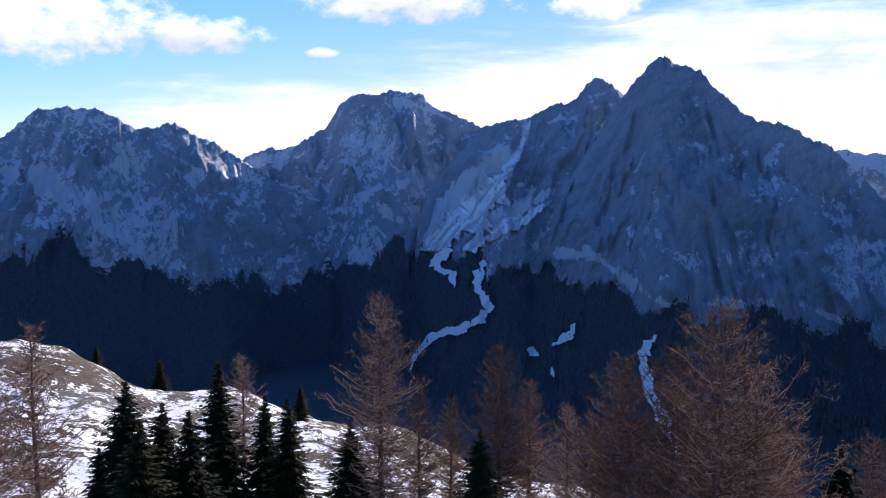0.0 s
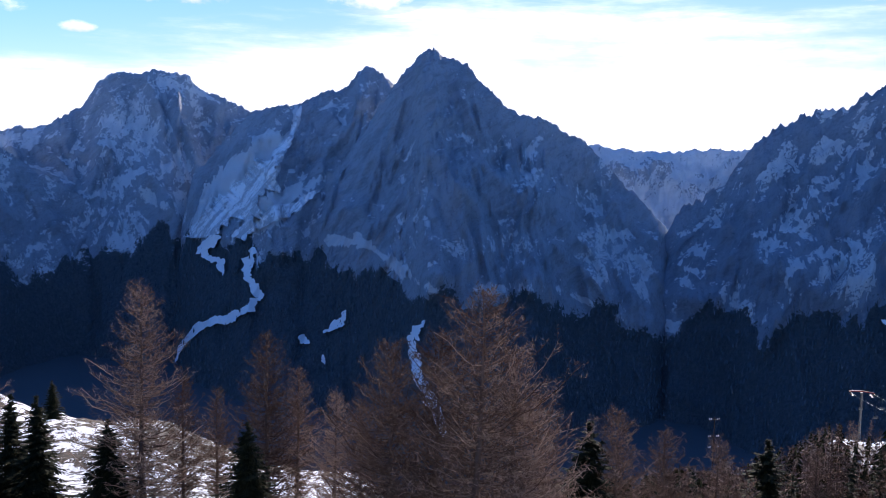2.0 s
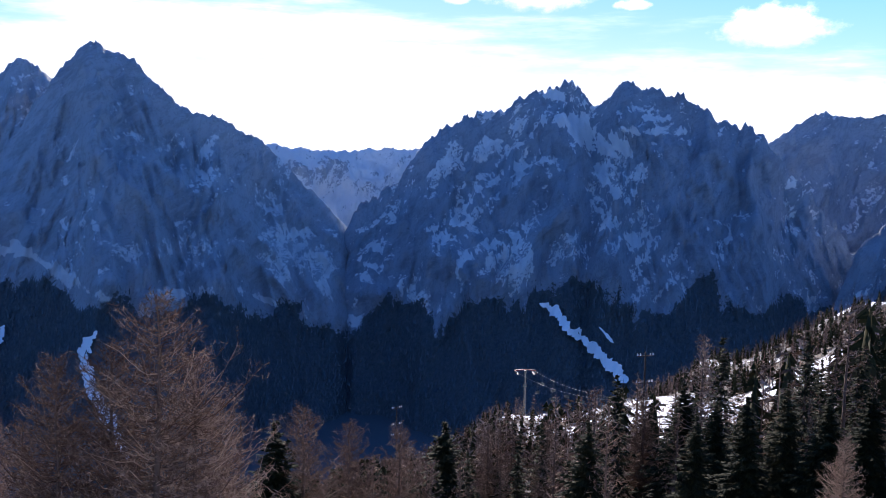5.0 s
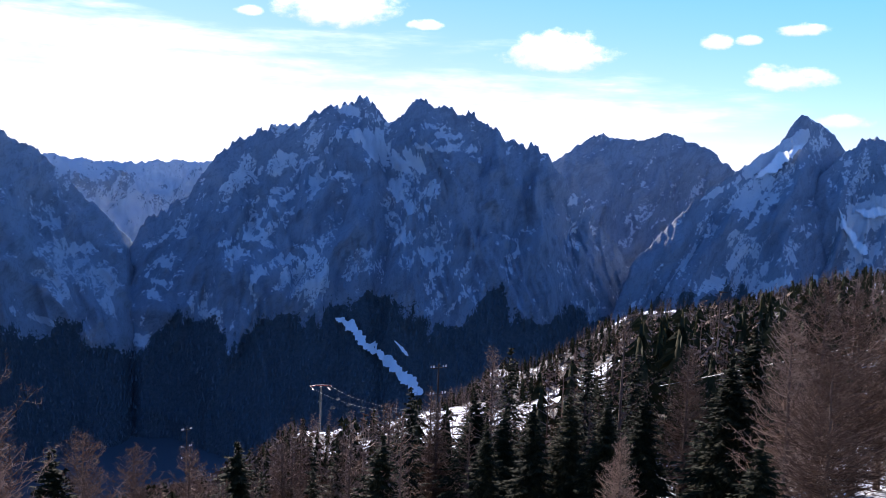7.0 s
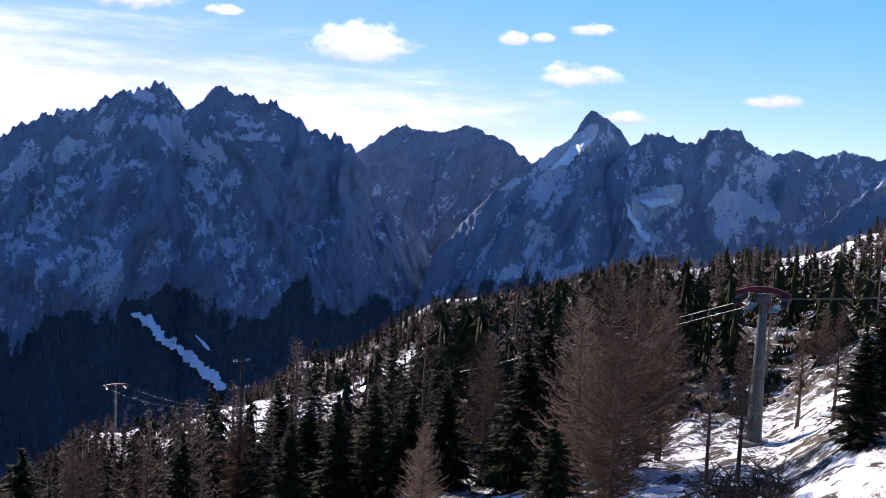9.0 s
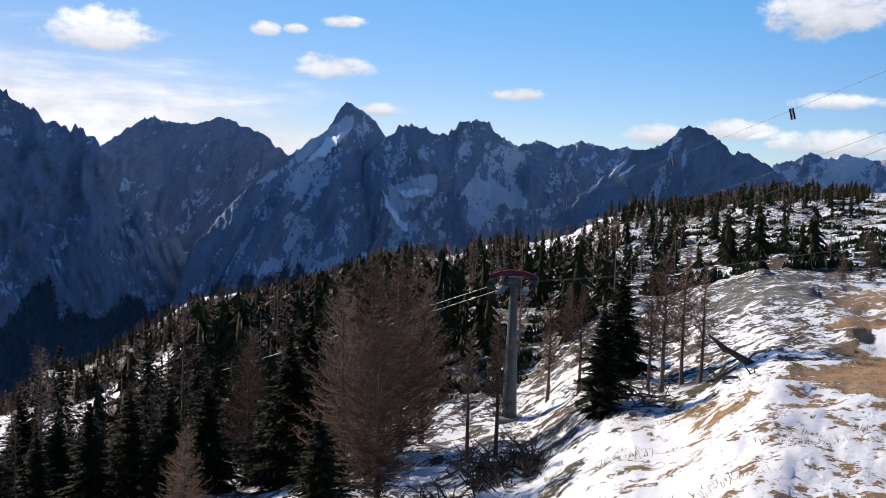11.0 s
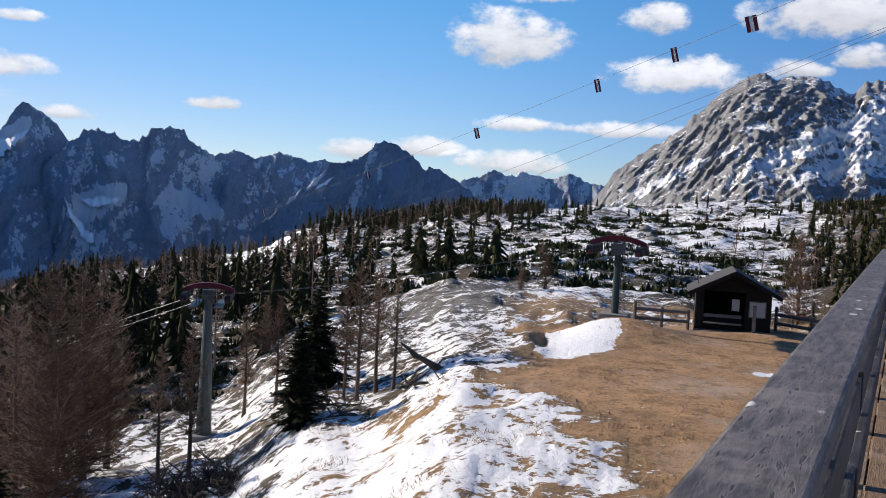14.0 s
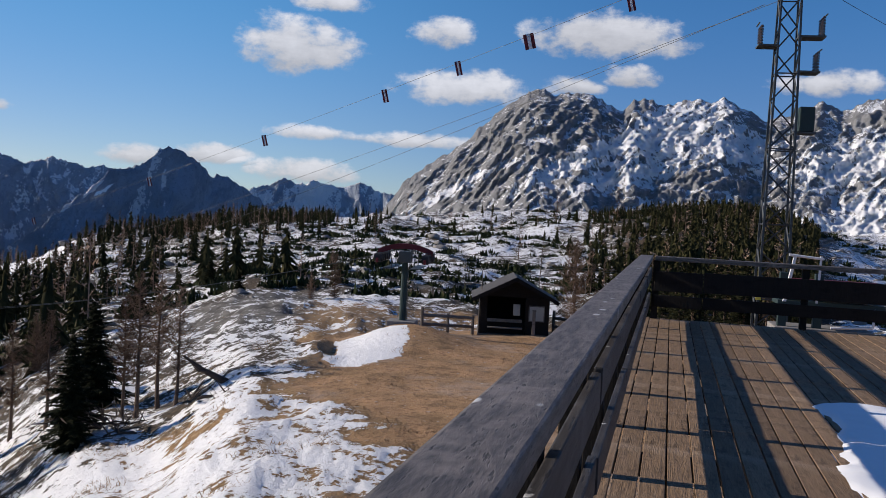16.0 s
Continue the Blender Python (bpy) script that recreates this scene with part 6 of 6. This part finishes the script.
# ---- chairs on the lift rope ----
def lift_chair(p, yaw):
    c = thing("lift_chair", "empty grey chairlift chair hanging from the rope", "lift chair", pose(p.x, p.y, p.z, 0, 0, yaw) @ Matrix.Scale(0.85, 4), "chairlift chairs")
    part("grip", boxed(0.25, 0.12, 0.2, 0, 0, 0.0, 0.02), M_STEEL, c)
    part("hanger", rodded((0, 0, 0), (0, 0.05, -2.0), 0.035, None, 6), M_MAST, c)
    part("seat", boxed(0.5, 1.1, 0.08, 0.1, 0, -2.75, 0.02), M_MAST, c)
    part("backrest", boxed(0.06, 1.1, 0.55, -0.18, 0, -2.4, 0.02), M_MAST, c)
    for s in (-1, 1):
        part("side_bar", rodded((-.15, s * .55, -2.75), (0, s * .1, -1.95), 0.03, None, 6), M_MAST, c)
    return c


_d = (T3 - T1)
_n = Vector((-_d.y, _d.x, 0)).normalized()
for side, fracs in ((-1, (0.62, 0.70, 0.78, 0.86, 0.94)), (1, (0.58, 0.66, 0.74, 0.83, 0.92))):
    for f in fracs:
        p = T1.lerp(T3, f) + _n * (1.05 + 1.55 * f) * side - Vector((0, 0, 4 * 5.5 * f * (1 - f)))
        lift_chair(p, math.degrees(math.atan2(_d.y, _d.x)))


# ---- telegraph pole among the trees ----
def build_pole(az, r, top_el):
    p = polar(az, r)
    base = hz(p.x, p.y)
    h = r * math.tan(radians(top_el)) - base
    po = thing("utility_pole", "dark wooden utility pole with white insulators", "pole", pose(p.x, p.y, base, 0, 0, -az + 30))
    part("shaft", rodded((0, 0, -.2), (0, 0, h), 0.16, 0.1, 8), M_DEADWOOD, po)
    for z in (h - 0.5, h - 4.0, h - 6.2):
        arm = part("crossarm", boxed(2.4, 0.1, 0.12, 0, 0, z, 0.01), M_DEADWOOD, po)
        for x in (-1.1, -0.7, 0.7, 1.1):
            part("insulator", rodded((x, 0, z + .06), (x, 0, z + .34), 0.11, 0.07, 8), M_WHITE, arm, "white porcelain insulator")
    return po


build_pole(46.0, 120, -11.6)
build_pole(30.8, 190, -15.4)


# ---- fallen wood, stumps and rocks near the terrace ----
def brush_pile(az, r, span, count, label, seed):
    rng = random.Random(seed)
    p = polar(az, r)
    b = thing("brush_pile", label, "dead branches", pose(p.x, p.y, hz(p.x, p.y), 0, 0, rng.uniform(0, 90)))
    for k in range(count):
        s = Soup()
        o = Vector((rng.uniform(-span, span), rng.uniform(-span, span) * 0.45, 0))
        a = rng.uniform(-0.5, 0.5) + (math.pi if rng.random() < .5 else 0)
        pts = [o + Vector((0, 0, rng.uniform(-.1, .25)))]
        ln = rng.uniform(0.8, 2.6)
        for q in range(1, 6):
            a += rng.uniform(-.35, .35)
            pts.append(pts[-1] + Vector((math.cos(a), math.sin(a), rng.uniform(-.22, .55) * (1 if q < 4 else -0.8))) * ln / 5)
        w = rng.uniform(0.03, 0.085)
        s.tube(pts, [w * (1 - .16 * q) for q in range(6)], 5)
        for q in range(5):
            d = Vector((rng.uniform(-1, 1), rng.uniform(-1, 1), rng.uniform(-.2, 1)))
            m = pts[rng.randrange(1, 6)]
            s.tube([m, m + d * rng.uniform(.2, .6), m + d * rng.uniform(.6, .9)], [w * .45, w * .3, w * .1], 4)
        part_mesh("branch", s.mesh("branch", M_DEADWOOD), b)
    return b


brush_pile(78.6, 33.0, 1.5, 44, "tangle of dark dead branches on snow", 3)
brush_pile(76.0, 31.5, 1.6, 34, "tangle of dark dead branches on snow", 4)
brush_pile(73.0, 29.5, 1.6, 24, "tangle of dark dead branches on snow", 5)
brush_pile(84.6, 34.0, 1.3, 9, "fallen grey branches under larches", 6)
brush_pile(89.6, 33.0, 1.0, 4, "fallen grey branches on the snow bank", 9)


def build_log():
    lg = thing("fallen_log", "dark fallen tree trunk pointing out of the snow", "log", ground_pose(90.4, 34.5, 0, 0.05))
    s = Soup()
    s.tube([Vector((0.7, 0, 0.0)), Vector((0.1, 0, 0.3)), Vector((-0.5, 0, 0.62)), Vector((-1.1, 0.1, 1.05))], [0.16, 0.13, 0.09, 0.04], 8)
    part_mesh("trunk", s.mesh("trunk", M_DEADWOOD), lg)
    s = Soup()
    s.tube([Vector((-.3, 0, .5)), Vector((-.6, -.3, .6)), Vector((-.8, -.5, .85))], [0.05, 0.04, 0.01], 6)
    part_mesh("side_branch", s.mesh("side_branch", M_DEADWOOD), lg)
    return lg


build_log()


def snow_on_deck():
    """A trodden sheet of snow left on the boards."""
    rng = np.random.default_rng(4)
    s0, w0 = 3.6, 1.66
    U, W = np.meshgrid(np.linspace(0, 4.2, 110), np.linspace(0, 4.5, 110), indexing="ij")
    edge = np.minimum(np.minimum(U, 4.2 - U), np.minimum(W - 0.02 * U, 9.0))
    d = edge + 0.35 * fbm(U * 1.6, W * 1.6, 71, 3)
    top = 0.035 * sstep(d, 0.02, 0.2) + 0.012 * fbm(U * 7, W * 7, 72, 3)
    for _ in range(26):
        cu, cw, t = rng.uniform(0.3, 4), rng.uniform(0.3, 4.3), rng.uniform(-.5, .5)
        a = ((U - cu) * math.cos(t) + (W - cw) * math.sin(t)) / 0.15
        b = (-(U - cu) * math.sin(t) + (W - cw) * math.cos(t)) / 0.055
        top = top - 0.05 * np.exp(-(a * a + b * b) ** 2)
    Z = DECK_Z - 0.012 + np.where(d < 0.02, -0.03, top)
    P = RAIL_A.to_tuple()
    X = P[0] + ALONG.x * (s0 + U) + ACROSS.x * (w0 + W)
    Y = P[1] + ALONG.y * (s0 + U) + ACROSS.y * (w0 + W)
    ob = grid_object("deck_snow", X, Y, Z, M_SNOW)
    return tagged(ob, "thin trodden snow sheet on the terrace boards", "snow")


snow_on_deck()


# ---- rocks, dwarf pine and grass ----
def scatter(n, seed, az0, az1, r0, r1, far=1.0):
    rng = np.random.default_rng(seed)
    az = rng.uniform(az0, az1, n)
    r = r0 * (r1 / r0) ** (rng.uniform(0, 1, n) ** far)
    x, y = r * np.sin(np.radians(az)), r * np.cos(np.radians(az))
    return x, y, r, az, rng


def rock_field():
    ico = bmesh.new()
    bmesh.ops.create_icosphere(ico, subdivisions=2, radius=1.0)
    v0 = np.array([v.co for v in ico.verts])
    f0 = np.array([[v.index for v in f.verts] for f in ico.faces])
    ico.free()
    V, F, n = [], [], 0
    x, y, r, az, rng = scatter(2400, 11, 58, 130, 44, 300)
    keep = (plateau(x, y) < 0.2) & ~((az > 86) & (r < 72)) & (fbm(x * 0.06, y * 0.06, 145, 3) > 0.0)
    z = height(x, y)
    for i in np.nonzero(keep)[0]:
        s = rng.uniform(0.1, 0.42) * (0.7 + r[i] / 160)
        k = fbm(v0[:, 0] * 1.4 + i, v0[:, 1] * 1.4 + v0[:, 2] * 2.1, 5, 3)
        v = v0 * (1 + 1.7 * k)[:, None] * s * np.array([rng.uniform(.8, 1.7), rng.uniform(.8, 1.4), rng.uniform(.4, .75)])
        V.append(v + (x[i], y[i], z[i]))
        F.append(f0 + n)
        n += len(v0)
    ob = new("rocks", soup_mesh("rocks", np.concatenate(V), np.concatenate(F), M_STONE, False))
    tagged(ob, "grey limestone rocks scattered over the snowy pasture", "rocks", kind="stuff")


def shrub_field():
    V, F = [], []
    x, y, r, az, rng = scatter(2600, 12, 62, 130, 34, 290, 0.8)
    clump = fbm(x * 0.03, y * 0.03, 141, 3)
    keep = (plateau(x, y) < 0.1) & (clump > -0.08) & ~((az > 86) & (r < 60))
    z = height(x, y)
    for i in np.nonzero(keep)[0]:
        w, h = rng.uniform(0.5, 1.5) * (1 + r[i] / 260), rng.uniform(0.35, 1.1)
        m = 34
        a, q = rng.uniform(0, 2 * math.pi, m), np.sqrt(rng.uniform(0, 1, m)) * w
        px, py = x[i] + q * np.cos(a), y[i] + q * np.sin(a)
        top = z[i] + h * (1 - (q / w) ** 2) * rng.uniform(.6, 1.2, m)
        t = rng.uniform(0, 2 * math.pi, m)
        bw = rng.uniform(0.10, 0.26, m) * (0.6 + w * 0.5)
        n = len(V) * 3
        for k in range(m):
            V.append(((px[k] - bw[k] * math.cos(t[k]), py[k] - bw[k] * math.sin(t[k]), z[i] - 0.1),
                      (px[k] + bw[k] * math.cos(t[k]), py[k] + bw[k] * math.sin(t[k]), z[i] + 0.05),
                      (px[k] + rng.uniform(-.2, .2), py[k] + rng.uniform(-.2, .2), top[k] + 0.1)))
    V = np.array(V).reshape(-1, 3)
    F = np.arange(len(V)).reshape(-1, 3)
    ob = new("dwarf_pines", soup_mesh("dwarf_pines", V, F, M_SHRUB))
    tagged(ob, "dark low dwarf pine scrub on the snowy pasture", "shrubs", kind="stuff")


def grass_field():
    V = []
    x, y, r, az, rng = scatter(9000, 13, 72, 112, 13, 62)
    flat = plateau(x, y)
    patch = fbm(x * 0.35, y * 0.35, 151, 3)
    keep = ((flat > 0.15) & (flat < 0.9)) | ((flat <= 0.15) & (patch > 0.16)) | ((flat >= 0.9) & (patch > 0.25))
    z = height(x, y)
    for i in np.nonzero(keep)[0]:
        for k in range(7):
            a, l, h = rng.uniform(0, 6.28), rng.uniform(0.08, 0.24), rng.uniform(0.02, 0.10)
            bx, by = x[i] + rng.uniform(-.15, .15), y[i] + rng.uniform(-.15, .15)
            wx, wy = -0.011 * math.sin(a), 0.011 * math.cos(a)
            V.append(((bx + wx, by + wy, z[i] - .03), (bx - wx, by - wy, z[i] - .03), (bx + l * math.cos(a), by + l * math.sin(a), z[i] + h)))
    V = np.array(V).reshape(-1, 3)
    ob = new("grass_tufts", soup_mesh("grass_tufts", V, np.arange(len(V)).reshape(-1, 3), M_STRAW))
    tagged(ob, "dry brown grass tufts poking through snow", "grass", kind="stuff")


rock_field()
shrub_field()
grass_field()
